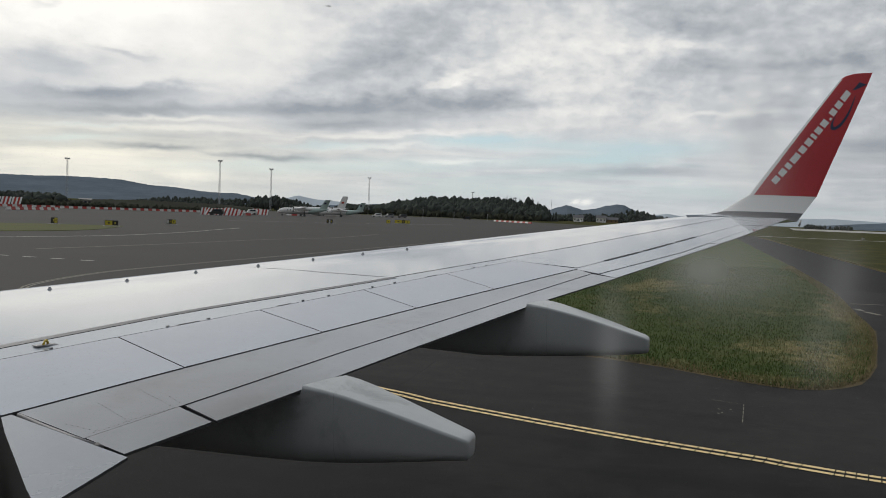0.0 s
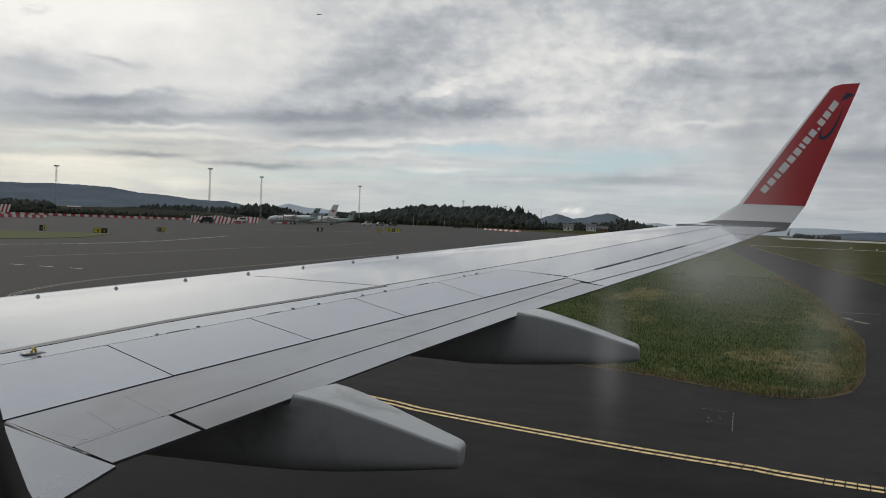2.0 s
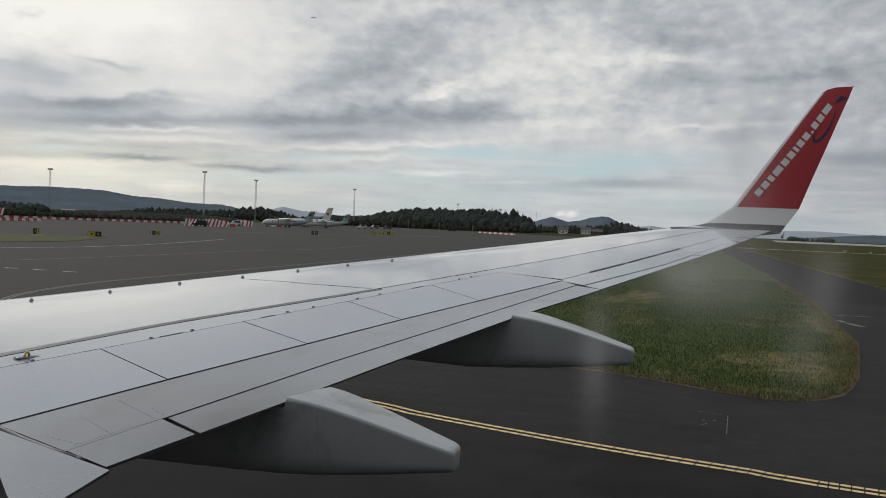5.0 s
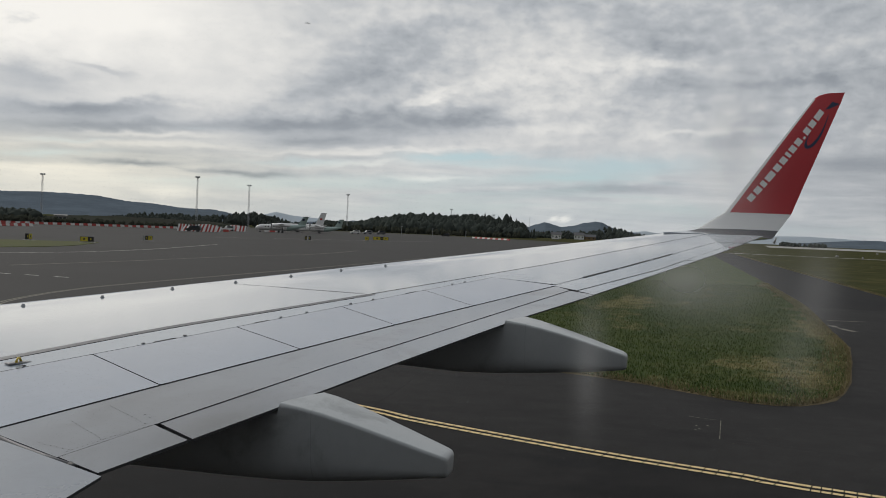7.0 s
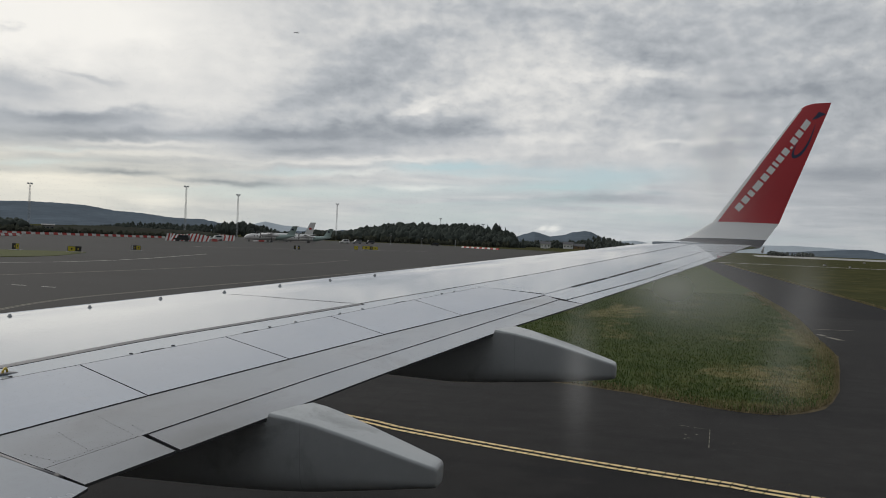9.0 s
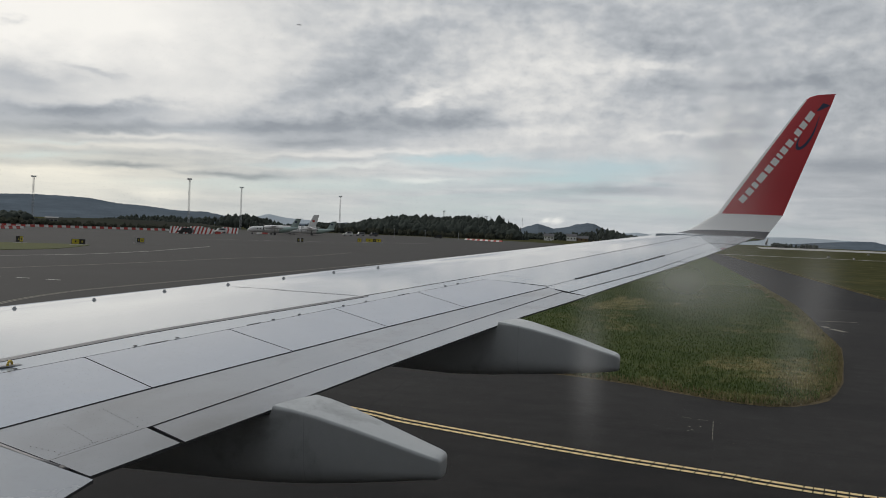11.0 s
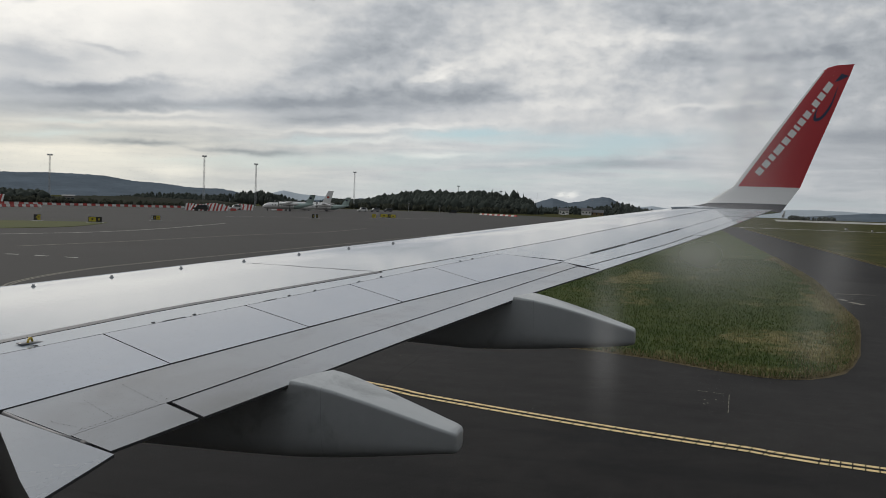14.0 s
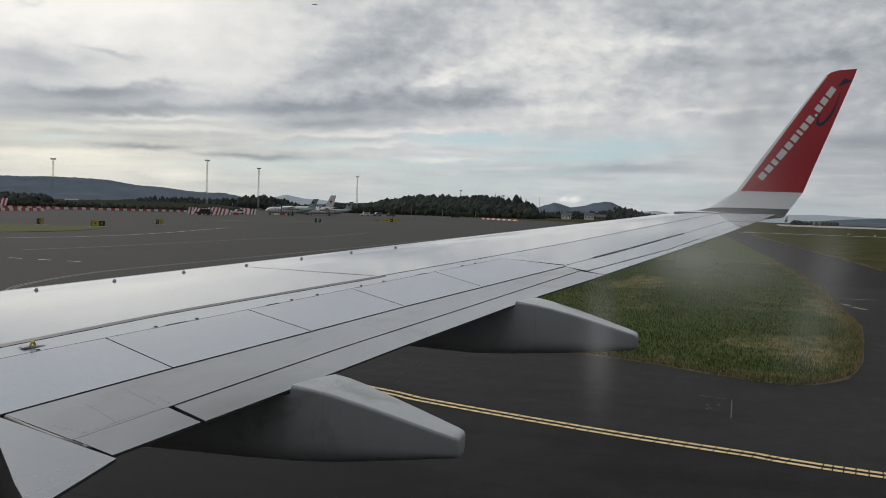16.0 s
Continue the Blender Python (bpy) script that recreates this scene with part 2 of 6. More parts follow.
def turf(name, dark, mid, dry):
    """Rough grass: green and olive in clumps, dry straw in drifts."""
    mat = bpy.data.materials.new(name)
    g = G(tree_of(mat))
    pos = g.n("ShaderNodeTexCoord").outputs["Object"]
    tuft = g.noise(pos, 1.7, 5, 0.65, 0.3)
    field = g.noise(pos, 0.16, 4, 0.6, 0.5)
    drift = g.noise(g.vm("MULTIPLY", pos, (0.5, 1.3, 1.0)), 0.26, 6, 0.68, 0.6)
    fine = g.noise(pos, 11.0, 3, 0.6)
    col = g.mix(g.smooth(g.m("MULTIPLY_ADD", tuft, 0.7, g.m("MULTIPLY", field, 0.5)), 0.50, 0.78), dark, mid)
    for x, y, rx, ry, k in DRIFTS:
        q = g.vm("LENGTH", g.vm("MULTIPLY", g.vm("SUBTRACT", pos, (x, y, 0.0)), (1 / rx, 1 / ry, 0.0)))
        drift = g.m("MULTIPLY_ADD", g.m("POWER", 0.3679, g.m("MULTIPLY", q, q)), k, drift)
    col = g.mix(g.m("MULTIPLY", g.smooth(drift, 0.56, 0.76), g.smooth(tuft, 0.36, 0.60, 0.15, 0.9)), col, dry)
    v = g.m("MULTIPLY_ADD", g.m("SUBTRACT", fine, 0.5), 0.9, 1.0)
    col = g.mix(1.0, col, g.n("ShaderNodeCombineXYZ", i={0: v, 1: v, 2: v}).outputs[0], "MULTIPLY")
    bp = g.n("ShaderNodeBump", i={"Strength": 0.5, "Distance": 0.05, "Height": fine})
    p = g.n("ShaderNodeBsdfPrincipled", i={"Base Color": col, "Roughness": 0.9, "Specular IOR Level": 0.05, "Normal": bp.outputs[0]})
    g.n("ShaderNodeOutputMaterial", i={0: p.outputs[0]})
    return mat


def tarmac(name, base, dark, blotch):
    """Asphalt: chippings, blotches of damp and rubber, and faint streaks along the way."""
    mat = bpy.data.materials.new(name)
    g = G(tree_of(mat))
    pos = g.n("ShaderNodeTexCoord").outputs["Object"]
    spots = g.noise(pos, 0.22, 6, 0.66, 0.5)
    streak = g.noise(g.vm("MULTIPLY", pos, (1.0, 0.10, 1.0)), 1.1, 5, 0.6, 0.2)
    mottle = g.noise(pos, 1.6, 5, 0.65)
    chips = g.noise(pos, 38.0, 3, 0.7)
    f = g.m("ADD", g.m("MULTIPLY", g.smooth(spots, 0.42, 0.62), blotch), g.m("MULTIPLY", g.smooth(streak, 0.46, 0.66), 0.45), clamp=True)
    col = g.mix(f, base, dark)
    v = g.m("ADD", g.m("MULTIPLY_ADD", g.m("SUBTRACT", mottle, 0.5), 0.7, 1.0), g.m("MULTIPLY", g.m("SUBTRACT", chips, 0.5), 0.7))
    col = g.mix(1.0, col, g.n("ShaderNodeCombineXYZ", i={0: v, 1: v, 2: v}).outputs[0], "MULTIPLY")
    bp = g.n("ShaderNodeBump", i={"Strength": 0.3, "Distance": 0.02, "Height": chips})
    p = g.n("ShaderNodeBsdfPrincipled", i={"Base Color": col, "Roughness": g.m("MULTIPLY_ADD", f, -0.12, 0.92), "Specular IOR Level": 0.10, "Normal": bp.outputs[0]})
    g.n("ShaderNodeOutputMaterial", i={0: p.outputs[0]})
    return mat


M = {}
M["wing"] = material("grey_wing_paint", (0.325, 0.375, 0.43), 0.24, 0.0, 0.05, 1.3, 30, 0.10, 0.7, 1.0, coat=0.6, stain=((0.36, 0.36, 0.37), 2.2, 0.56, 0.25))
M["slat"] = material("bright_leading_edge_metal", (0.50, 0.525, 0.55), 0.06, 0.45, 0.05, 1.0, 26, 0.04, 0.6, 1.0, coat=0.3)
M["panel"] = material("spoiler_paint", (0.315, 0.355, 0.425), 0.24, 0.0, 0.075, 1.1, 30, 0.10, 0.8, 1.0, coat=0.42, piece=0.06, stain=((0.38, 0.38, 0.39), 3.0, 0.58, 0.2))
# flap spots: soot at the kink, painted spoiler shadow at y -6.12, wide dirt
M["flap"] = material("flap_paint", (0.245, 0.268, 0.305), 0.30, 0.0, 0.09, 2.0, 30, coat=0.5, stain=((0.10, 0.095, 0.09), 2.6, 0.50, 0.4), soot_and_shade=(((5.05, -6.68, 2.93), (0.5, 0.24, 9.0), (0.025, 0.022, 0.020), 0.95), ((5.35, -6.12, 2.96), (0.55, 0.09, 9.0), (0.07, 0.066, 0.066), 0.55), ((5.1, -6.3, 2.94), (1.3, 0.5, 9.0), (0.125, 0.132, 0.145), 0.6)))
M["inner_flap"] = material("inner_flap_paint", (0.215, 0.24, 0.275), 0.27, 0.0, 0.07, 2.0, 30, 0.06, 1.0, 1.0, coat=0.7)
M["fairing"] = material("fairing_paint", (0.43, 0.45, 0.455), 0.40, 0.0, 0.08, 2.4, 24, 0.02, 6.0, coat=0.30, stain=((0.11, 0.107, 0.105), 3.0, 0.52, 0.4))
M["joint"] = material("fairing_joint", (0.24, 0.245, 0.25), 0.5, 0.0, 0.1)
M["seal"] = material("dark_rubber_and_gap_shade", (0.045, 0.045, 0.05), 0.6, 0.0, 0.15)
M["strip"] = material("grey_seal_strip", (0.10, 0.10, 0.107), 0.5, 0.0, 0.12, 3.0)
M["ribbon"] = material("dull_grey_metal_strip", (0.17, 0.168, 0.175), 0.5, 0.0, 0.12, 3.0)
M["steel"] = material("bare_steel", (0.35, 0.35, 0.36), 0.4, 0.9, 0.1)
M["red"] = material("red_winglet_paint", (0.46, 0.016, 0.024), 0.33, 0.0, 0.06, 2.0, 40, coat=0.3)
M["white"] = material("white_paint", (0.80, 0.80, 0.79), 0.35, 0.0, 0.04, 2.0, 40)
M["letter"] = material("pale_grey_lettering_paint", (0.80, 0.79, 0.77), 0.4, 0.0, 0.06)
M["navy"] = material("navy_paint", (0.02, 0.025, 0.07), 0.4, 0.0, 0.08)
M["cabin"] = material("cabin_lining", (0.30, 0.29, 0.28), 0.7, 0.0, 0.06, 8, 120)
# unseen hull side kept dull grey, so it bounces little light onto the fairings
M["skin"] = material("dull_grey_fuselage_paint", (0.24, 0.24, 0.25), 0.3, 0.0, 0.04)
M["yellow"] = material("yellow_fitting", (0.62, 0.45, 0.05), 0.45, 0.0, 0.1)
M["asphalt"] = tarmac("worn_asphalt", (0.027, 0.0258, 0.0254), (0.011, 0.0105, 0.011), 0.8)
M["shoulder"] = tarmac("shoulder_asphalt", (0.037, 0.0355, 0.0347), (0.019, 0.018, 0.018), 0.45)
M["apron"] = material("grey_apron", (0.062, 0.059, 0.0568), 0.85, 0.0, 0.12, 0.05, 3.0, 0.1, 20.0, spec=0.12, stain=((0.058, 0.054, 0.052), 0.04, 0.45, 0.75))
M["concrete"] = material("pale_concrete", (0.36, 0.35, 0.33), 0.8, 0.0, 0.1, 0.05, 2.0)
M["grass"] = material("mown_grass", (0.060, 0.062, 0.030), 0.9, 0.0, 0.26, 0.10, 26.0, 0.35, 30.0, spec=0.0, stain=((0.115, 0.105, 0.045), 0.13, 0.46, 0.55))
M["tongue"] = turf("rough_tongue_grass", (0.046, 0.068, 0.020), (0.076, 0.092, 0.030), (0.21, 0.18, 0.085))
M["earth"] = material("sandy_earth", (0.15, 0.122, 0.075), 0.95, 0.0, 0.3, 1.5, 14.0, 0.3, 30.0, spec=0.0, stain=((0.06, 0.055, 0.04), 1.2, 0.5, 0.7))
M["bank"] = material("brown_earth_bank", (0.054, 0.055, 0.047), 0.95, 0.0, 0.3, 0.06, 0.6, spec=0.0, stain=((0.05, 0.056, 0.038), 0.05, 0.5, 0.7))
M["lawn"] = material("bright_mown_grass", (0.080, 0.088, 0.024), 0.9, 0.0, 0.3, 0.12, 3.0, spec=0.15, stain=((0.11, 0.10, 0.035), 0.1, 0.52, 0.4))
M["scrub"] = material("brown_green_scrub", (0.060, 0.064, 0.048), 0.95, 0.0, 0.35, 0.1, 1.0, spec=0.0)
M["straw"] = material("dry_straw", (0.25, 0.21, 0.11), 0.85, 0.0, 0.4, 0.3, 4.0, spec=0.1)
M["blade"] = turf("grass_blades", (0.066, 0.100, 0.027), (0.116, 0.142, 0.046), (0.35, 0.295, 0.15))
M["paint_y"] = material("yellow_road_paint", (0.84, 0.645, 0.32), 0.75, 0.0, 0.15, 2.0, 25, stain=((0.30, 0.23, 0.11), 4.0, 0.55, 0.5))
M["paint_w"] = material("white_road_paint", (0.52, 0.51, 0.46), 0.75, 0.0, 0.15, 2.0, 25, stain=((0.2, 0.2, 0.19), 3.0, 0.55, 0.5))
M["tar"] = material("tar_sealant", (0.010, 0.010, 0.010), 0.8, 0.0, 0.2, spec=0.1)
M["paint_f"] = material("faded_road_paint", (0.20, 0.185, 0.14), 0.8, 0.0, 0.2, 1.0, 15, stain=((0.06, 0.06, 0.058), 2.0, 0.5, 0.7))
M["wood"] = material("dark_forest", (0.054, 0.064, 0.056), 0.95, 0.0, 0.5, 0.05, 0.6, spec=0.05)
# hill colours have the haze of distance mixed in: bluish, then much paler
M["hill"] = material("hazed_wooded_hillside", (0.122, 0.150, 0.180), 0.95, 0.0, 0.30, 0.006, 0.03, spec=0.0)
M["hill_far"] = material("hazed_far_hillside", (0.41, 0.465, 0.515), 0.95, 0.0, 0.08, 0.003, 0.02, spec=0.0)
M["mast"] = material("pale_mast_steel", (0.42, 0.44, 0.46), 0.6, 0.2, 0.1)
M["tail_green"] = material("green_aircraft_paint", (0.40, 0.51, 0.48), 0.4, 0.0, 0.05)
M["sign_y"] = material("yellow_sign_face", (0.60, 0.50, 0.04), 0.5, 0.0, 0.05)
M["black"] = material("black_sign_face", (0.02, 0.02, 0.02), 0.5, 0.0, 0.05)
M["bar_white"] = material("dull_white_plastic", (0.66, 0.66, 0.64), 0.6, 0.0, 0.1, piece=0.2)
M["bar_red"] = material("red_plastic", (0.42, 0.045, 0.035), 0.5, 0.0, 0.1)
M["orange"] = material("orange_housing", (0.55, 0.22, 0.03), 0.5, 0.0, 0.1)
M["wall_ochre"] = material("ochre_wall", (0.22, 0.14, 0.06), 0.8, 0.0, 0.1)
M["build"] = material("grey_cladding", (0.17, 0.18, 0.19), 0.7, 0.0, 0.1, 0.2, 3)
M["glass_dark"] = material("dark_window_glass", (0.03, 0.04, 0.05), 0.12, 0.0, 0.05)
M["rust"] = material("rusted_iron", (0.085, 0.042, 0.028), 0.85, 0.2, 0.3, 3.0, 40.0, 0.2, 60.0, stain=((0.035, 0.028, 0.025), 4.0, 0.5, 0.6))
M["galv"] = material("galvanised_steel", (0.32, 0.33, 0.34), 0.5, 0.6, 0.1)
M["blue"] = material("blue_marker", (0.02, 0.05, 0.22), 0.5, 0.0, 0.1)


def pane_material():
    """Clear acrylic with soft dried smears on it."""
    mat = bpy.data.materials.new("smeared_acrylic")
    g = G(tree_of(mat))
    pos = g.n("ShaderNodeTexCoord").outputs["Object"]
    total = None
    wob = g.noise(pos, 130.0, 1, 0.5)
    for y, z, wy, wz, k in SMEARS:
        off = g.vm("MULTIPLY", g.vm("SUBTRACT", pos, (0.0, y, z)), (0.0, 1.0 / wy, 1.0 / wz))
        r = g.vm("LENGTH", off)
        fall = g.m("MULTIPLY", g.m("EXPONENT", g.m("MULTIPLY", g.m("MULTIPLY", r, r), -1.0)), k)
        total = fall if total is None else g.m("ADD", total, fall)
    total = g.m("MULTIPLY", total, g.m("MULTIPLY_ADD", wob, 0.9, 0.55))
    total = g.m("ADD", total, 0.004, clamp=True)
    clear = g.n("ShaderNodeBsdfTransparent", i={0: (0.985, 0.985, 0.985, 1)})
    film_ = g.n("ShaderNodeBsdfTranslucent", i={0: (0.80, 0.80, 0.80, 1)})
    mixn = g.n("ShaderNodeMixShader", i={0: total, 1: clear.outputs[0], 2: film_.outputs[0]})
    g.n("ShaderNodeOutputMaterial", i={0: mixn.outputs[0]})
    return mat


# smears on the pane: y, z, half width, half height, strength
SMEARS = [
    (-8.5157, 3.7850, 0.0018, 0.0080, 0.15),
    (-8.5300, 3.7952, 0.0085, 0.0050, 0.22),
    (-8.5258, 3.7950, 0.0030, 0.0030, 0.15),
    (-8.5420, 3.7945, 0.0022, 0.0050, 0.16),
    (-8.5400, 3.7870, 0.0025, 0.0045, 0.10),
    (-8.5318, 3.8110, 0.0034, 0.0080, 0.23),
    (-8.5290, 3.8000, 0.0045, 0.0035, 0.06),
]
M["pane"] = pane_material()

# ---- mesh helpers


def link_mesh(name, bm, mat, smooth=False):
    me = bpy.data.meshes.new(name)
    bmesh.ops.recalc_face_normals(bm, faces=bm.faces)
    bm.to_mesh(me)
    bm.free()
    mats = mat if isinstance(mat, (list, tuple)) else [mat]
    for x in mats:
        me.materials.append(x)
    if smooth:
        me.polygons.foreach_set("use_smooth", [True] * len(me.polygons))
    return me


def part(name, bm, mat, parent, label="", smooth=False):
    ob = new(name, link_mesh(name, bm, mat, smooth))
    if parent is not None:
        ob.parent = parent
        ob.matrix_parent_inverse = parent.matrix_basis.inverted() if parent.type == "EMPTY" else Matrix.Identity(4)
    if label:
        ob["label"] = label
    return ob


def empty(name, at, label, category, group="", rz=0.0):
    ob = new(name)
    ob.empty_display_size = 0.2
    ob.matrix_basis = pose(*at, 0, 0, rz)
    return tagged(ob, label, category, group)


def box(bm, c, s, rz=0.0, taper=1.0, bevel=0.0, mi=0):
    """A box centred at c with size s; taper scales its top."""
    vs = []
    rot = Matrix.Rotation(radians(rz), 3, "Z")
    for sz in (-1, 1):
        k = taper if sz > 0 else 1.0
        for sx, sy in ((-1, -1), (1, -1), (1, 1), (-1, 1)):
            vs.append(bm.verts.new(Vector(c) + rot @ Vector((sx * s[0] / 2 * k, sy * s[1] / 2 * k, sz * s[2] / 2))))
    fs = [bm.faces.new([vs[i] for i in q]) for q in ((0, 3, 2, 1), (4, 5, 6, 7), (0, 1, 5, 4), (1, 2, 6, 5), (2, 3, 7, 6), (3, 0, 4, 7))]
    for f in fs:
        f.material_index = mi
    if bevel:
        es = {e for f in fs for e in f.edges}
        bmesh.ops.bevel(bm, geom=list(es), offset=bevel, segments=2, affect="EDGES", profile=0.5)
    return fs


def loft(bm, rings, cap=True, closed=True, mi=0):
    """Faces between successive rings of points."""
    rows = [[bm.verts.new(p) for p in r] for r in rings]
    n = len(rows[0])
    for a, b in zip(rows, rows[1:]):
        for i in range(n if closed else n - 1):
            j = (i + 1) % n
            bm.faces.new((a[i], a[j], b[j], b[i])).material_index = mi
    if cap and closed:
        bm.faces.new(rows[0][::-1]).material_index = mi
        bm.faces.new(rows[-1]).material_index = mi
    return rows


def rod(bm, a, b, r, r2=None, n=8, mi=0):
    a, b = Vector(a), Vector(b)
    r2 = r if r2 is None else r2
    q = (b - a).to_track_quat("Z", "Y")
    ring = lambda c, rr: [c + q @ Vector((rr * math.cos(2 * math.pi * k / n), rr * math.sin(2 * math.pi * k / n), 0)) for k in range(n)]
    loft(bm, [ring(a, r), ring(b, r2)], mi=mi)


def sheet(name, pts, z, mat, kind_label, category, thick=0.0):
    """A flat paved or planted area, with an edge of its own where it is raised."""
    bm = bmesh.new()
    top = bm.faces.new([bm.verts.new((x, y, z)) for x, y in pts])
    if thick:
        ex = bmesh.ops.extrude_face_region(bm, geom=[top])
        for v in ex["geom"]:
            if isinstance(v, bmesh.types.BMVert):
                v.co.z -= thick
    bmesh.ops.triangulate(bm, faces=[f for f in bm.faces if len(f.verts) > 4])
    ob = part(name, bm, mat, None)
    return tagged(ob, kind_label, category, kind="structure")


def spline(pts, step=0.5):
    """Points along a smooth curve through pts (2D)."""
    out = []
    P = [Vector(p) for p in pts]
    P = [P[0] * 2 - P[1]] + P + [P[-1] * 2 - P[-2]]
    for i in range(1, len(P) - 2):
        a, b, c, d = P[i - 1:i + 3]
        k = max(2, int((c - b).length / step))
        for j in range(k):
            t = j / k
            out.append(0.5 * ((2 * b) + (c - a) * t + (2 * a - 5 * b + 4 * c - d) * t * t + (3 * b - a - 3 * c + d) * t ** 3))
    out.append(P[-2])
    return out


def stripe(bm, pts, width, z, offset=0.0, dash=None):
    """A painted line along pts."""
    L = 0.0
    n = len(pts)
    for i in range(n - 1):
        a, b = pts[i], pts[i + 1]
        t = (b - a).normalized()
        t2 = (pts[min(i + 2, n - 1)] - b)
        t2 = t2.normalized() if t2.length > 1e-6 else t
        na, nb = Vector((-t.y, t.x)), Vector((-t2.y, t2.x))
        L += (b - a).length
        if dash and (L % (dash[0] + dash[1])) > dash[0]:
            continue
        q = [a + na * (offset - width / 2), b + nb * (offset - width / 2), b + nb * (offset + width / 2), a + na * (offset + width / 2)]
        bm.faces.new([bm.verts.new((p.x, p.y, z)) for p in q])


def polar(az, dist, z=0.0):
    """A place by its bearing from the seat."""
    return Vector((1.72 + dist * math.sin(radians(az)), -8.53 + dist * math.cos(radians(az)), z))

# ---- the airliner in which the camera sits: wing, winglet, fairings, cabin wall
WZ0, WDIH = 2.4828, 0.08945


def knots(*pts):
    xs, ys = [p[0] for p in pts], [p[1] for p in pts]

    def f(x):
        if x <= xs[0]:
            return ys[0] + (x - xs[0]) * (ys[1] - ys[0]) / (xs[1] - xs[0])
        if x >= xs[-1]:
            return ys[-1] + (x - xs[-1]) * (ys[-1] - ys[-2]) / (xs[-1] - xs[-2])
        return float(np.interp(x, xs, ys))
    return f


lead = knots((0.0, 0.0), (16.2, -8.444))
line_slat = knots((5.81, -5.0), (6.73, -5.30), (8.54, -6.10), (11.1, -7.17), (16.2, -9.05))
line_hinge = knots((5.65, -5.25), (6.96, -5.75), (8.91, -6.46), (10.05, -6.90))
line_spoil = knots((4.79, -5.87), (5.55, -6.10), (7.40, -6.70), (9.67, -7.50))
line_flap = knots((5.02, -6.43), (6.20, -6.72), (7.60, -7.12), (9.10, -7.54))
trail = knots((4.42, -6.55), (5.41, -6.80), (6.36, -7.03), (7.99, -7.455), (8.92, -7.75), (12.84, -8.92), (16.2, -9.83))
line_ail = knots((9.60, -7.44), (11.07, -7.93), (12.84, -8.48), (16.2, -9.50))
line_tab = knots((9.44, -7.70), (11.19, -8.33), (16.2, -9.72))


def wing_top(x, y):
    """Upper surface: flat along the span, falling gently towards the nose."""
    u = (lead(x) - y) / max(0.4, lead(x) - trail(x))
    s = max(0.0, 0.28 - u) / 0.28
    return WZ0 + WDIH * x - 0.022 * s * s


def slab(front, back, x0, x1, gap=0.008, drop=0.05, lift=0.0, nx=14, ny=5):
    """A wing panel between two lines; x0 and x1: (x at its front, x at its back) of its ends."""
    bm = bmesh.new()
    rows = []
    for i in range(nx + 1):
        s = i / nx
        xf, xb = x0[0] + (x1[0] - x0[0]) * s, x0[1] + (x1[1] - x0[1]) * s
        e = gap if i == 0 else -gap if i == nx else 0.0
        a, b = Vector((xf + e, front(xf) - gap)), Vector((xb + e, back(xb) + gap))
        rows.append([a.lerp(b, j / ny) for j in range(ny + 1)])
    top = [[bm.verts.new((p.x, p.y, wing_top(p.x, p.y) + lift)) for p in r] for r in rows]
    for i in range(nx):
        for j in range(ny):
            bm.faces.new((top[i][j], top[i + 1][j], top[i + 1][j + 1], top[i][j + 1]))
    rim = [r[0] for r in top] + top[-1][1:-1] + [r[-1] for r in top[::-1]] + top[0][-2:0:-1]
    low = [bm.verts.new(v.co - Vector((0, 0, drop))) for v in rim]
    # rim walls get the dark second material, so panel gaps look shaded
    rim = [bm.verts.new(v.co) for v in rim]
    n = len(rim)
    for k in range(n):
        bm.faces.new((rim[k], low[k], low[(k + 1) % n], rim[(k + 1) % n])).material_index = 1
    return bm


def edge_only(me):
    """Smooth the top, keep the rim crisp."""
    for p in me.polygons:
        p.use_smooth = abs(p.normal.z) > 0.7


airliner = empty("airliner", (0, 0, 0), "grey-winged passenger jet with a red winglet, standing on the taxiway", "airplane")


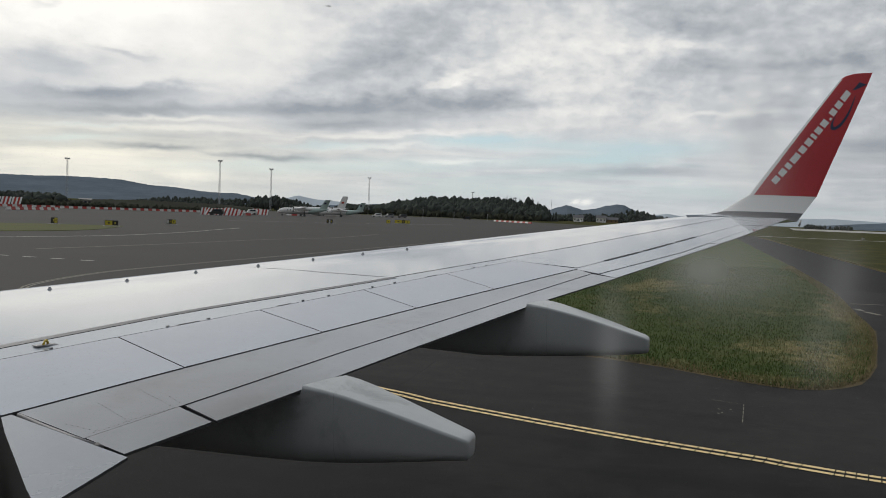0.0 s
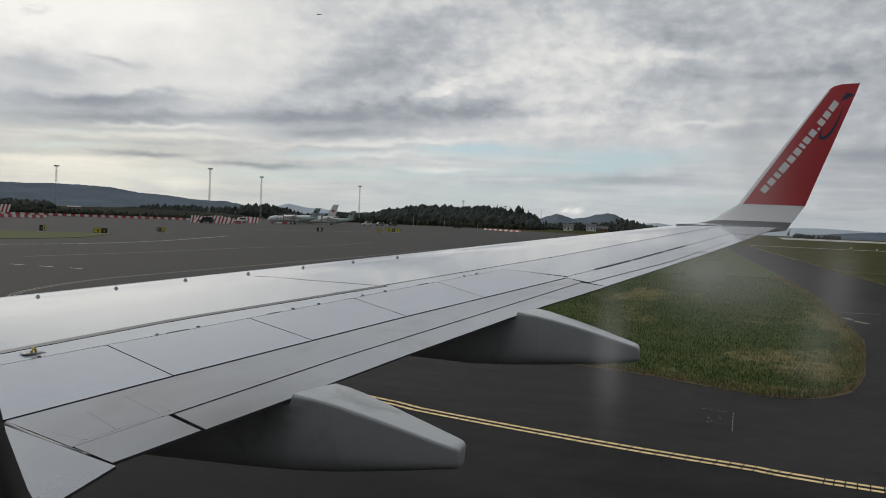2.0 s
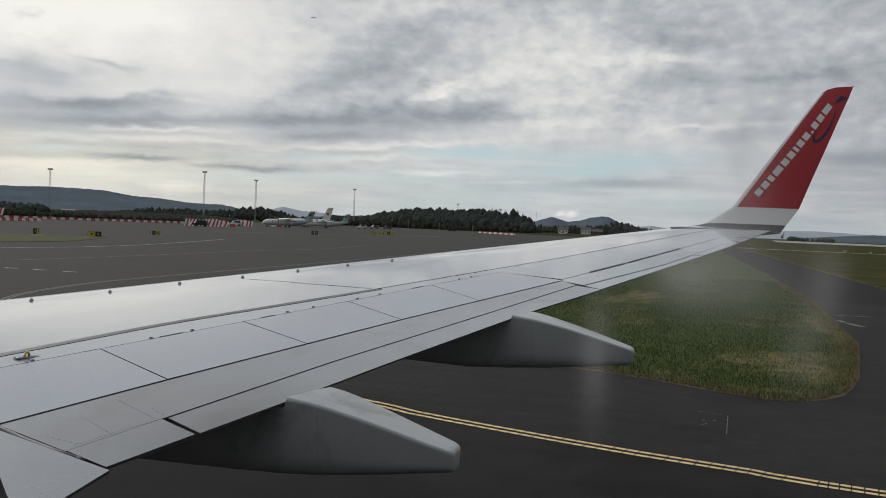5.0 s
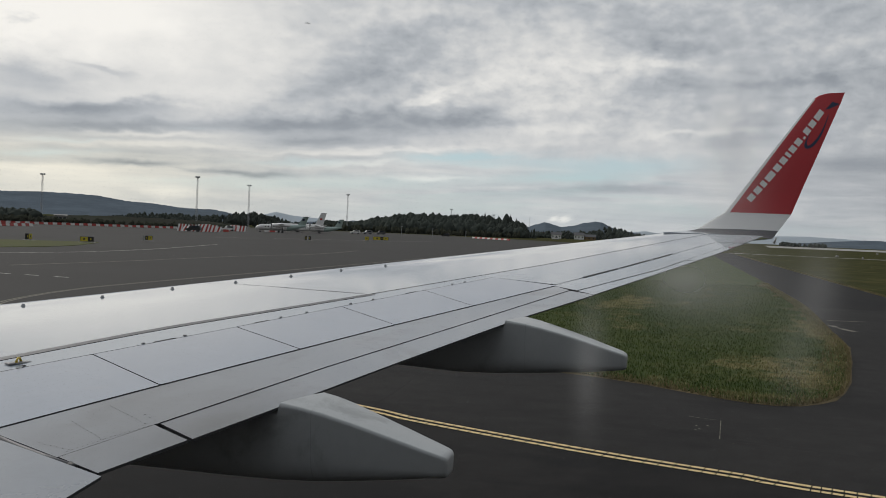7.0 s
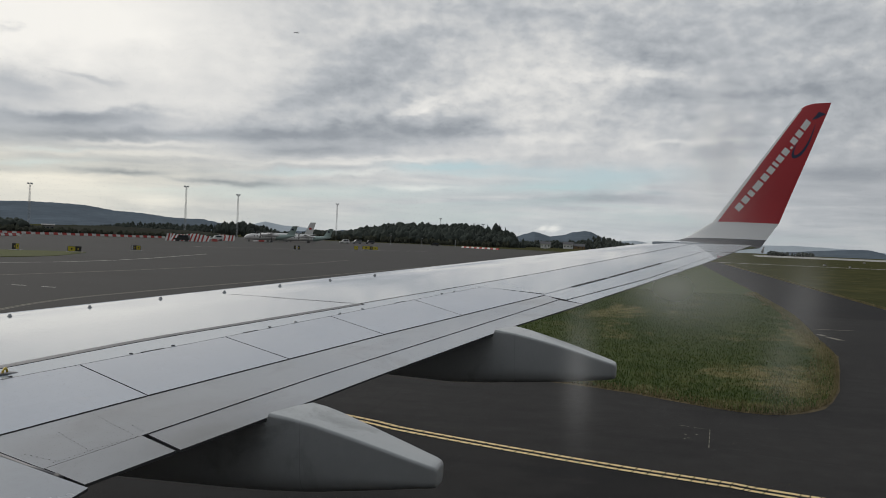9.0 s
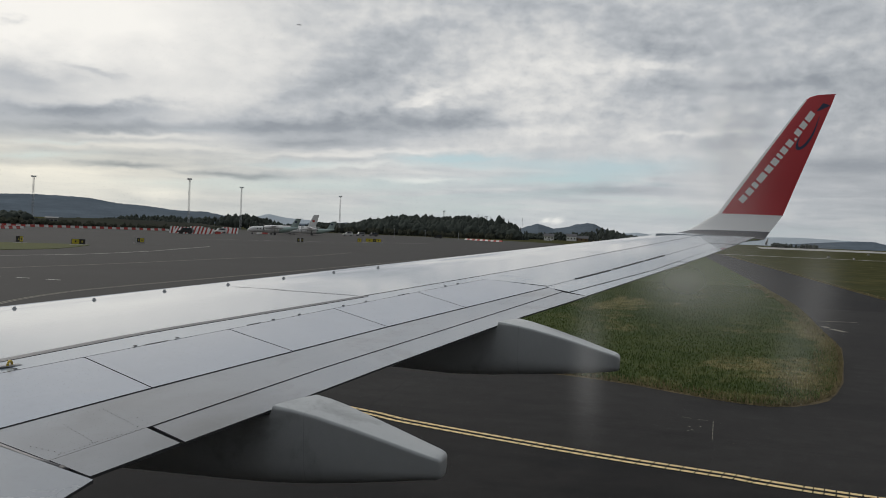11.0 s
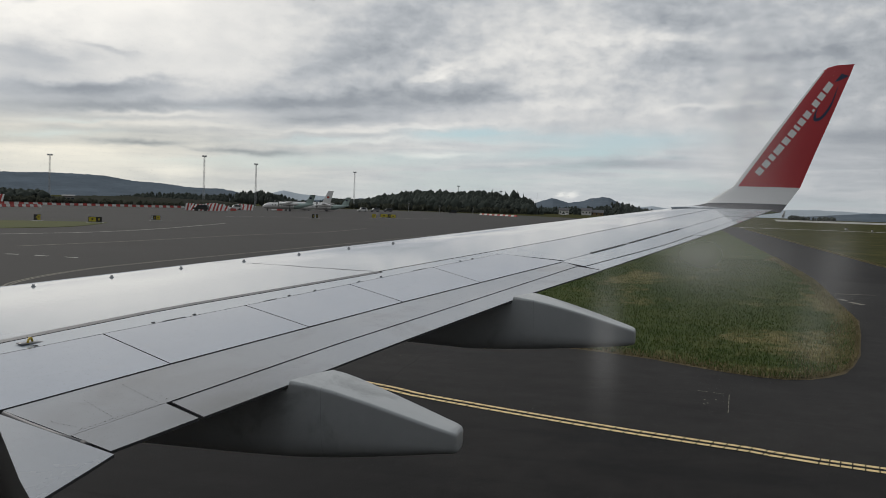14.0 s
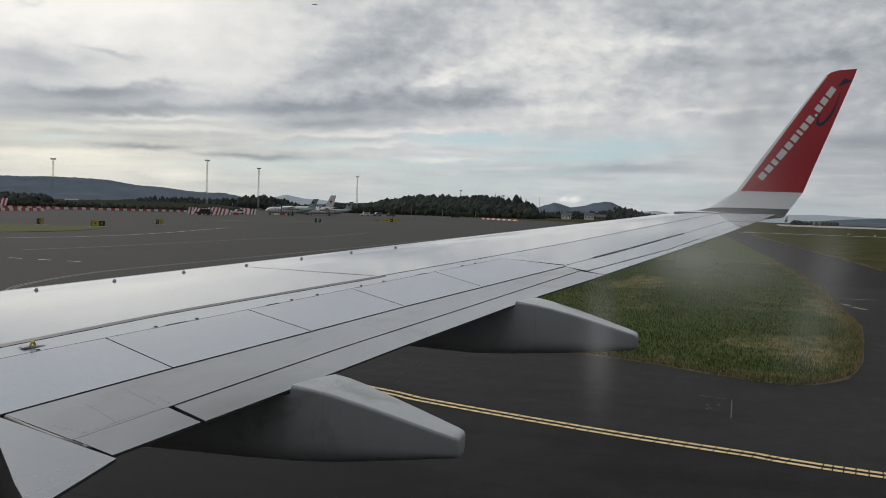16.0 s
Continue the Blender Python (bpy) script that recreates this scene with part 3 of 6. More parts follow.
def build_wing():
    bm = bmesh.new()
    rings = []
    for i in range(25):
        x = 0.6 + (16.0 - 0.6) * i / 24
        yl, yt = lead(x) + 0.10, trail(x) + (0.22 if x > 4.4 else 0.35)
        c = yl - yt
        th = 0.115 * c
        z = WZ0 + WDIH * x - 0.055
        ring = []
        for u in (0.0, 0.012, 0.05, 0.12, 0.3, 0.55, 0.8, 1.0):
            ring.append(Vector((x, yl - u * c, z - (0.16 * (1 - min(1.0, u / 0.05)) ** 1.5) * min(1.0, c / 4 + 0.3))))
        for u in (0.97, 0.8, 0.55, 0.3, 0.12, 0.03):
            t = 2.6 * th * (0.30 * math.sqrt(u) - 0.126 * u - 0.1 * u * u - 0.07 * u ** 3 + 0.0)
            ring.append(Vector((x, yl - u * c, z - max(0.008, t) - 0.004)))
        rings.append(ring)
    loft(bm, rings)
    # box top is coloured dark as well; it shows only through the gaps
    wing = part("wing", bm, M["seal"], airliner, "wing box with dark gaps between its grey panels", smooth=False)
    wing.data.materials.append(M["fairing"])
    for p in wing.data.polygons:
        if p.normal.z < 0.3:
            p.material_index = 1

    def piece(name, bm_, mat, label="", parent=wing):
        ob = part(name, bm_, [mat, M["seal"]], parent, label)
        edge_only(ob.data)
        return ob

    # slats with a rounded nose
    for a, b in (((1.9, 1.9), (8.70, 8.54)), ((8.70, 8.54), (12.9, 12.7)), ((12.9, 12.7), (16.0, 16.0))):
        bm = bmesh.new()
        rings = []
        nx = 22
        for i in range(nx + 1):
            s = i / nx
            xf, xb = a[0] + (b[0] - a[0]) * s, a[1] + (b[1] - a[1]) * s
            e = 0.005 if i == 0 else -0.005 if i == nx else 0.0
            k = min(1.0, (lead(xf) - trail(xf)) / 3.2)
            yl = lead(xf)
            ring = [Vector((xf + e, yl + dy * k, wing_top(xf, yl) + dz * k)) for dy, dz in ((0.02, -0.30), (0.11, -0.24), (0.16, -0.17), (0.175, -0.10), (0.16, -0.048), (0.12, -0.012), (0.06, 0.001))]
            for j in range(11):
                u = j / 10
                x = xf + (xb - xf) * u
                y = yl + (line_slat(xb) + 0.012 - yl) * u
                ring.append(Vector((x + e, y, wing_top(x, y))))
            rings.append(ring)
        loft(bm, rings, cap=False, closed=False)
        ob = part("slat", bm, M["slat"], wing, "pale leading-edge slat", smooth=True)
    piece("seal_strip", slab(lambda x: line_slat(x) + 0.006, lambda x: line_slat(x) - 0.060, (1.9, 1.9), (8.55, 8.53), 0.0, 0.03, 0.003, 20, 1), M["ribbon"], "grey seal strip")
    piece("seal_strip", slab(line_slat, lambda x: line_slat(x) - 0.012, (8.55, 8.53), (15.6, 15.6), 0.0, 0.03, -0.004, 20, 1), M["strip"])
    # fixed skin between slat and spoilers, then the outer skin
    piece("skin_panel", slab(lambda x: line_slat(x) - (0.066 if x < 8.56 else 0.012), line_hinge, (1.9, 1.9), (9.96, 9.90), 0.002, lift=0.001, nx=24), M["wing"], "smooth grey wing skin")
    piece("skin_panel", slab(lambda x: line_slat(x) - 0.006, line_ail, (9.96, 9.68), (15.9, 15.9), 0.0008, nx=24), M["wing"])
    # spoilers, cut square to their hinge line
    cuts = [(3.9, 3.55), (5.99, 5.55), (6.96, 6.51), (7.92, 7.40), (8.91, 8.32), (9.905, 9.625)]
    for a, b in zip(cuts, cuts[1:]):
        piece("spoiler", slab(line_hinge, line_spoil, a, b, 0.0055, lift=0.001), M["panel"])
    piece("skin_panel", slab(line_hinge, line_spoil, (1.9, 1.9), (3.9, 3.55), 0.006), M["wing"])
    # fixed panel at the kink, inner flap, outer flap with its hinged rear part
    piece("flap", slab(line_spoil, line_flap, (4.715, 4.54), (9.606, 9.406), 0.0018, drop=0.03, lift=-0.003, nx=24), M["flap"], "stained grey flap with rows of screws")
    piece("flap_corner", slab(line_flap, trail, (4.545, 4.449), (5.0, 4.87), 0.001, drop=0.012, lift=-0.003, nx=6), M["flap"])
    piece("rear_flap", slab(line_flap, trail, (5.03, 4.895), (9.406, 9.256), 0.0012, drop=0.010, lift=-0.0065, nx=20), M["flap"], "rear edge of the flap")
    piece("inner_flap", slab(line_spoil, lambda x: -6.60 - 0.06 * (4.3 - x), (1.9, 1.9), (4.688, 4.430), 0.004, drop=0.012, lift=-0.003), M["inner_flap"])
    bm = bmesh.new()
    seam = [(4.705, -5.86, 0.85), (4.627, -6.05, 1.0), (4.560, -6.23, 0.85), (4.499, -6.41, 0.7)]
    loft(bm, [[Vector((x + dx * w, y, wing_top(x, y) + dz)) for dx, dz in ((-0.012, -0.03), (-0.011, -0.008), (-0.007, -0.002), (0.007, -0.002), (0.011, -0.008), (0.012, -0.03))] for x, y, w in seam])
    part("flap_seal", bm, M["ribbon"], wing, "dull metal seal in the flap gap", smooth=True)
    bm = bmesh.new()
    rod(bm, (4.506, -6.395, wing_top(4.5, -6.4) - 0.012), (4.490, -6.432, wing_top(4.49, -6.43) - 0.012), 0.016, 0.012, 10)
    part("seal_end", bm, M["seal"], wing, "black rubber end of the seal", smooth=True)
    # thin joint across the slat
    bm = bmesh.new()
    joint = [(8.664, -4.90), (8.591, -5.406), (8.549, -6.06)]
    for (xa, ya), (xb, yb) in zip(joint, joint[1:]):
        bm.faces.new([bm.verts.new((x, y, wing_top(x, y) + 0.0025)) for x, y in ((xa - 0.006, ya), (xb - 0.006, yb), (xb + 0.006, yb), (xa + 0.006, ya))])
    part("slat_joint", bm, M["ribbon"], wing)
    # aileron and its tab
    piece("aileron", slab(line_ail, line_tab, (9.612, 9.412), (14.6, 14.6), 0.003, drop=0.02, lift=-0.002, nx=20), M["wing"])
    piece("aileron_tab", slab(line_tab, trail, (9.412, 9.262), (12.2, 12.15), 0.003, drop=0.008, lift=-0.006, nx=12), M["wing"])
    piece("aileron_edge", slab(line_tab, trail, (12.2, 12.15), (14.6, 14.6), 0.002, drop=0.008, lift=-0.003, nx=12), M["wing"])
    piece("tip_panel", slab(line_ail, trail, (14.6, 14.6), (15.95, 15.95), 0.003, drop=0.008, nx=6), M["wing"])
    # dark slots ahead of the aileron
    for xa, xb in ((10.25, 11.05), (11.15, 12.0), (12.1, 12.75)):
        piece("slot", slab(lambda x: line_ail(x) + 0.014, lambda x: line_ail(x) - 0.008, (xa, xa), (xb, xb), 0.0, 0.02, 0.004, 6, 1), M["seal"])
    # small bolts along the slat
    for x, y in ((7.19, -3.90), (7.71, -4.19), (8.28, -4.45), (8.79, -4.76), (9.33, -5.04), (9.88, -5.32), (10.38, -5.61)):
        bm = bmesh.new()
        z = wing_top(x, y)
        rod(bm, (x, y, z - 0.01), (x, y, z + 0.004), 0.017, n=12)
        rod(bm, (x, y, z + 0.004), (x, y, z + 0.016), 0.012, 0.009, n=8)
        part("slat_bolt", bm, M["mast"], wing)
    # hinge fittings on the line ahead of the spoilers
    for x in (5.64, 6.32, 6.60, 7.36, 7.60, 8.05, 8.30, 9.32, 9.50):
        bm = bmesh.new()
        y = line_hinge(x) + 0.02
        box(bm, (x, y, wing_top(x, y) + 0.005), (0.024, 0.010, 0.005), -20, 0.8)
        part("hinge_fitting", bm, M["ribbon"], wing)
    for x, w in ((6.45, 0.16), (7.18, 0.12), (8.75, 0.14)):
        bm = bmesh.new()
        y = line_hinge(x) + 0.010
        k = (line_hinge(x + 0.1) - line_hinge(x - 0.1)) / 0.2
        loft(bm, [[Vector((x + s * w / 2 * 0.94, y + k * s * w / 2 * 0.94 + dy, wing_top(x + s * w / 2 * 0.94, y) + dz)) for dy, dz in ((-0.004, -0.004), (-0.004, 0.003), (0.004, 0.003), (0.004, -0.004))] for s in (-1, 1)])
        part("access_slot", bm, M["strip"], wing)
    # screw rows on the kink panel
    for (xa, ya, xb, yb, n) in ((4.927, -6.079, 4.767, -6.347, 9), (5.175, -6.092, 4.980, -6.416, 10), (4.764, -6.336, 4.971, -6.414, 11), (4.608, -6.303, 4.743, -6.339, 7), (4.657, -6.136, 4.626, -6.297, 6), (5.111, -6.307, 5.027, -6.436, 4)):
        for k in range(n):
            x, y = xa + (xb - xa) * k / (n - 1), ya + (yb - ya) * k / (n - 1)
            bm = bmesh.new()
            z = wing_top(x, y)
            rod(bm, (x, y, z - 0.004), (x, y, z - 0.0015), 0.0024, n=6)
            part("screw", bm, M["strip"], wing)
    # yellow tie-down ring on a small base
    bm = bmesh.new()
    c = Vector((5.69, -5.15, wing_top(5.69, -5.15)))
    box(bm, c + Vector((0, 0, 0.004)), (0.13, 0.06, 0.006), -20, 0.85, mi=1)
    for k in range(10):
        a0, a1 = math.pi * k / 10, math.pi * (k + 1) / 10
        rod(bm, c + Vector((0.028 * math.cos(a0), 0.010 * math.cos(a0), 0.006 + 0.022 * math.sin(a0))), c + Vector((0.028 * math.cos(a1), 0.010 * math.cos(a1), 0.006 + 0.022 * math.sin(a1))), 0.007, n=6)
    part("escape_ring", bm, [M["yellow"], M["skin"]], wing, "yellow rope ring on a small plate", smooth=True)

    # canoe-shaped flap fairings: flat crowned top, tight shoulders, sides drawn in a little below
    def section(cx, y, zt, zb, w, skew=0.0):
        h = zt - zb
        rt = min(0.015, 0.22 * h, 0.4 * w)
        half = [(0.0, zt), (0.5 * (w - rt), zt - 0.0010), (w - 1.5 * rt, zt - 0.003)]
        half += [(w - rt + rt * math.sin(k * math.pi / 12), zt - 0.003 - rt + rt * math.cos(k * math.pi / 12)) for k in range(7)]
        half += [(w - 0.002, zt - 1.8 * rt - 0.003), (0.975 * w, zt - 0.36 * h)]
        for k in range(9):
            c, s = math.cos(k * math.pi / 16), math.sin(k * math.pi / 16)
            half.append((0.925 * w * c ** 0.55 if k < 8 else 0.0, zb + 0.44 * h * (1 - s ** 0.85)))
        ring = [(x, z) for x, z in half] + [(-x, z) for x, z in half[-2:0:-1]]
        return [Vector((cx + x, y - skew * x, z)) for x, z in ring]

    def canoe(cx, stations):
        bm = bmesh.new()
        loft(bm, [section(cx, *s) for s in stations])
        return bm

    # stations: y, top, bottom, half width, slant along the flap's edge
    f1 = part("flap_fairing", canoe(5.57, [
        (-4.6, 2.80, 2.70, 0.05), (-5.0, 2.86, 2.62, 0.12), (-5.5, 2.90, 2.592, 0.16), (-5.97, 2.92, 2.582, 0.17), (-6.54, 2.93, 2.592, 0.172), (-6.80, 2.938, 2.600, 0.172, 0.24),
        (-6.838, 2.942, 2.602, 0.172, 0.24), (-6.848, 2.986, 2.603, 0.171, 0.24), (-6.93, 2.974, 2.608, 0.167, 0.20), (-7.03, 2.953, 2.618, 0.158, 0.12), (-7.20, 2.906, 2.640, 0.140, 0.03),
        (-7.375, 2.854, 2.664, 0.117), (-7.48, 2.822, 2.680, 0.101), (-7.545, 2.803, 2.686, 0.089), (-7.566, 2.795, 2.690, 0.079), (-7.575, 2.786, 2.698, 0.067), (-7.578, 2.774, 2.710, 0.052)]),
        M["fairing"], airliner, "weathered grey canoe fairing under the flap", smooth=True)
    f2 = part("flap_fairing", canoe(7.90, [
        (-5.4, 3.02, 2.95, 0.05), (-5.8, 3.06, 2.86, 0.12), (-6.55, 3.10, 2.806, 0.17), (-7.06, 3.13, 2.790, 0.18), (-7.38, 3.150, 2.806, 0.182, 0.26), (-7.428, 3.155, 2.812, 0.182, 0.26),
        (-7.438, 3.197, 2.813, 0.182, 0.26), (-7.55, 3.180, 2.822, 0.177, 0.16), (-7.65, 3.159, 2.831, 0.170, 0.08), (-7.76, 3.133, 2.842, 0.160, 0.03), (-7.867, 3.105, 2.852, 0.148),
        (-7.96, 3.079, 2.862, 0.134), (-8.05, 3.052, 2.873, 0.118), (-8.14, 3.026, 2.884, 0.099), (-8.19, 3.011, 2.891, 0.087), (-8.208, 3.001, 2.897, 0.076), (-8.217, 2.988, 2.908, 0.062)]),
        M["fairing"], airliner, "weathered grey canoe fairing under the flap", smooth=True)
    for ob in (f1, f2):
        ob.data.set_sharp_from_angle(angle=radians(52))
    # joint ring round each fairing
    for ob, cx, y, zt, zb, w, skew in ((f1, 5.57, -6.985, 2.9630, 2.6135, 0.1620, 0.156), (f2, 7.90, -7.56, 3.1785, 2.8228, 0.1765, 0.152)):
        bm = bmesh.new()
        ring = section(cx, y, zt, zb, w, skew)
        c = Vector((cx, y, (zt + zb) / 2))
        out = [p + (p - c).normalized() * 0.0012 for p in ring]
        loft(bm, [[p + Vector((0, s, -s * 0.2)) for p in out] for s in (0.0007, -0.0007)], cap=False)
        part("joint", bm, M["joint"], ob)


build_wing()


def build_winglet():
    # sections: leading point, trailing point
    S = [((15.85, -8.27, 3.900), (15.85, -9.725, 3.880)), ((16.2, -8.45, 3.925), (16.35, -9.865, 3.870)), ((16.45, -8.59, 3.935), (16.72, -9.95, 3.865)),
         ((16.60, -8.69, 3.950), (16.88, -9.995, 3.900)), ((16.70, -8.77, 3.975), (16.96, -10.06, 3.995)), ((16.80, -8.90, 4.06), (17.03, -10.13, 4.09)), ((16.90, -9.05, 4.165), (17.09, -10.195, 4.185)),
         ((17.00, -9.226, 4.278), (17.15, -10.264, 4.282)), ((17.15, -9.57, 4.78), (17.26, -10.46, 4.80)), ((17.30, -9.91, 5.28), (17.37, -10.66, 5.31)), ((17.45, -10.25, 5.77), (17.48, -10.86, 5.83)),
         ((17.55, -10.48, 6.10), (17.555, -10.99, 6.16)), ((17.585, -10.575, 6.235), (17.585, -11.03, 6.275)), ((17.595, -10.66, 6.295), (17.595, -11.045, 6.325)), ((17.60, -10.78, 6.33), (17.60, -11.06, 6.347))]
    kinds = [0, 0, 1, 1, 2, 2, 2, 3, 3, 3, 3, 3, 3, 3]
    bm = bmesh.new()
    rings = []
    prof = [(0, 0), (0.02, 0.42), (0.07, 0.78), (0.2, 0.98), (0.38, 1.0), (0.6, 0.92), (0.8, 0.76), (1.0, 0.5)]
    for i, (a, b) in enumerate(S):
        a, b = Vector(a), Vector(b)
        p, q = S[max(0, i - 1)], S[min(len(S) - 1, i + 1)]
        along = (Vector(q[0]) + Vector(q[1]) - Vector(p[0]) - Vector(p[1])).normalized()
        nrm = along.cross(b - a).normalized()
        if nrm.x > 0 and i > 3 or (i <= 3 and nrm.z < 0):
            nrm = -nrm
        t = 0.028 * (b - a).length
        up = [a.lerp(b, u) + nrm * t * h * (0.35 if i < 3 else 1) for u, h in prof]
        dn = [a.lerp(b, u) - nrm * t * h * (1.6 if i < 3 else 1) for u, h in prof[-2:0:-1]]
        rings.append(up + dn)
    rows = loft(bm, rings)
    n = len(rings[0])
    bm.faces.ensure_lookup_table()
    for i, k in enumerate(kinds):
        for j in range(n):
            f = bm.faces[i * n + j]
            f.material_index = 2 if k == 3 and (j in (0, 1, n - 1)) and i < 12 else {0: 0, 1: 1, 2: 2, 3: 3}[k]
    wl = part("winglet", bm, [M["wing"], M["strip"], M["white"], M["red"]], airliner, "red upswept winglet with a white root and pale edge", smooth=True)
    wl.data.set_sharp_from_angle(angle=radians(38))
    bm = bmesh.new()
    rod(bm, (16.9, -10.0, 3.80), (16.9, -10.03, 3.90), 0.018, 0.015)
    part("tip_light", bm, M["white"], wl, "small white tip light", smooth=True)

    def on(u, v, lift=0.004):
        """A place on the inner red face: u from front to rear, v from its foot to its top."""
        z = 4.28 + v * (6.33 - 4.28)
        A = [Vector(s[0]) for s in S[7:]]
        B = [Vector(s[1]) for s in S[7:]]
        pa = Vector((np.interp(z, [p.z for p in A], [p.x for p in A]), np.interp(z, [p.z for p in A], [p.y for p in A]), z))
        pb = Vector((np.interp(z, [p.z for p in B], [p.x for p in B]), np.interp(z, [p.z for p in B], [p.y for p in B]), z))
        c = (pb - pa).length
        h = float(np.interp(u, [p[0] for p in prof], [p[1] for p in prof]))
        return pa.lerp(pb, u) + Vector((-1, 0, 0.22)).normalized() * (0.028 * c * h + lift)

    def decal(name, quad, mat):
        bm_ = bmesh.new()
        m_ = 4
        grid = [[on(*(Vector(quad[0]).lerp(Vector(quad[1]), i / m_).lerp(Vector(quad[3]).lerp(Vector(quad[2]), i / m_), j / m_))) for j in range(m_ + 1)] for i in range(m_ + 1)]
        vs = [[bm_.verts.new(p) for p in r] for r in grid]
        for i in range(m_):
            for j in range(m_):
                bm_.faces.new((vs[i][j], vs[i + 1][j], vs[i + 1][j + 1], vs[i][j + 1]))
        return part(name, bm_, mat, wl)

    # a slanted row of plain pale bars of uneven width, one of them a small square, and a dark curl behind it
    widths = (1.0, 1.0, 0.72, 1.45, 1.0, 1.0, 0.5, 0.95, 1.0, 0.42, 0.95, 1.05, 1.55)
    at = 0.0
    total = sum(widths) + 0.30 * len(widths)
    for k, wk in enumerate(widths):
        s0, s1 = at / total, (at + wk) / total
        at += wk + 0.30
        v0, v1 = 0.105 + 0.765 * s0, 0.105 + 0.765 * s1
        u0, u1 = 0.17 + 0.27 * s0, 0.17 + 0.27 * s1
        w0, w1 = 0.12 + 0.09 * s0, 0.12 + 0.09 * s1
        f = 0.66 if k == 9 else 0.0
        lo = lambda u, w, v: (u + w * f, v + 0.012 - 0.032 * f)
        decal("pale_bar", [lo(u0, w0, v0), lo(u1, w1, v1), (u1 + w1, v1 - 0.02), (u0 + w0, v0 - 0.02)], M["letter"])
    bm = bmesh.new()
    pts = [(0.80, 0.82), (0.85, 0.72), (0.85, 0.64), (0.79, 0.57), (0.69, 0.55), (0.61, 0.585), (0.57, 0.66)]
    wd = [0.008, 0.018, 0.03, 0.042, 0.042, 0.024, 0.006]
    L, R = [], []
    fine_ = spline(pts, 0.02)
    for i, (u, v) in enumerate(fine_):
        a, b = fine_[max(0, i - 1)], fine_[min(len(fine_) - 1, i + 1)]
        d = Vector((b[0] - a[0], (b[1] - a[1]) * 3)).normalized()
        wi = float(np.interp(i / (len(fine_) - 1) * (len(wd) - 1), range(len(wd)), wd))
        L.append(on(u - d.y * wi, v + d.x * wi / 3))
        R.append(on(u + d.y * wi, v - d.x * wi / 3))
    loft(bm, [L, R], cap=False, closed=False)
    part("dark_curl", bm, M["navy"], wl, "navy curl painted on the red")
    decal("dark_patch", [(0.62, 0.86), (0.70, 0.93), (0.98, 0.91), (0.74, 0.87)], M["navy"])


build_winglet()


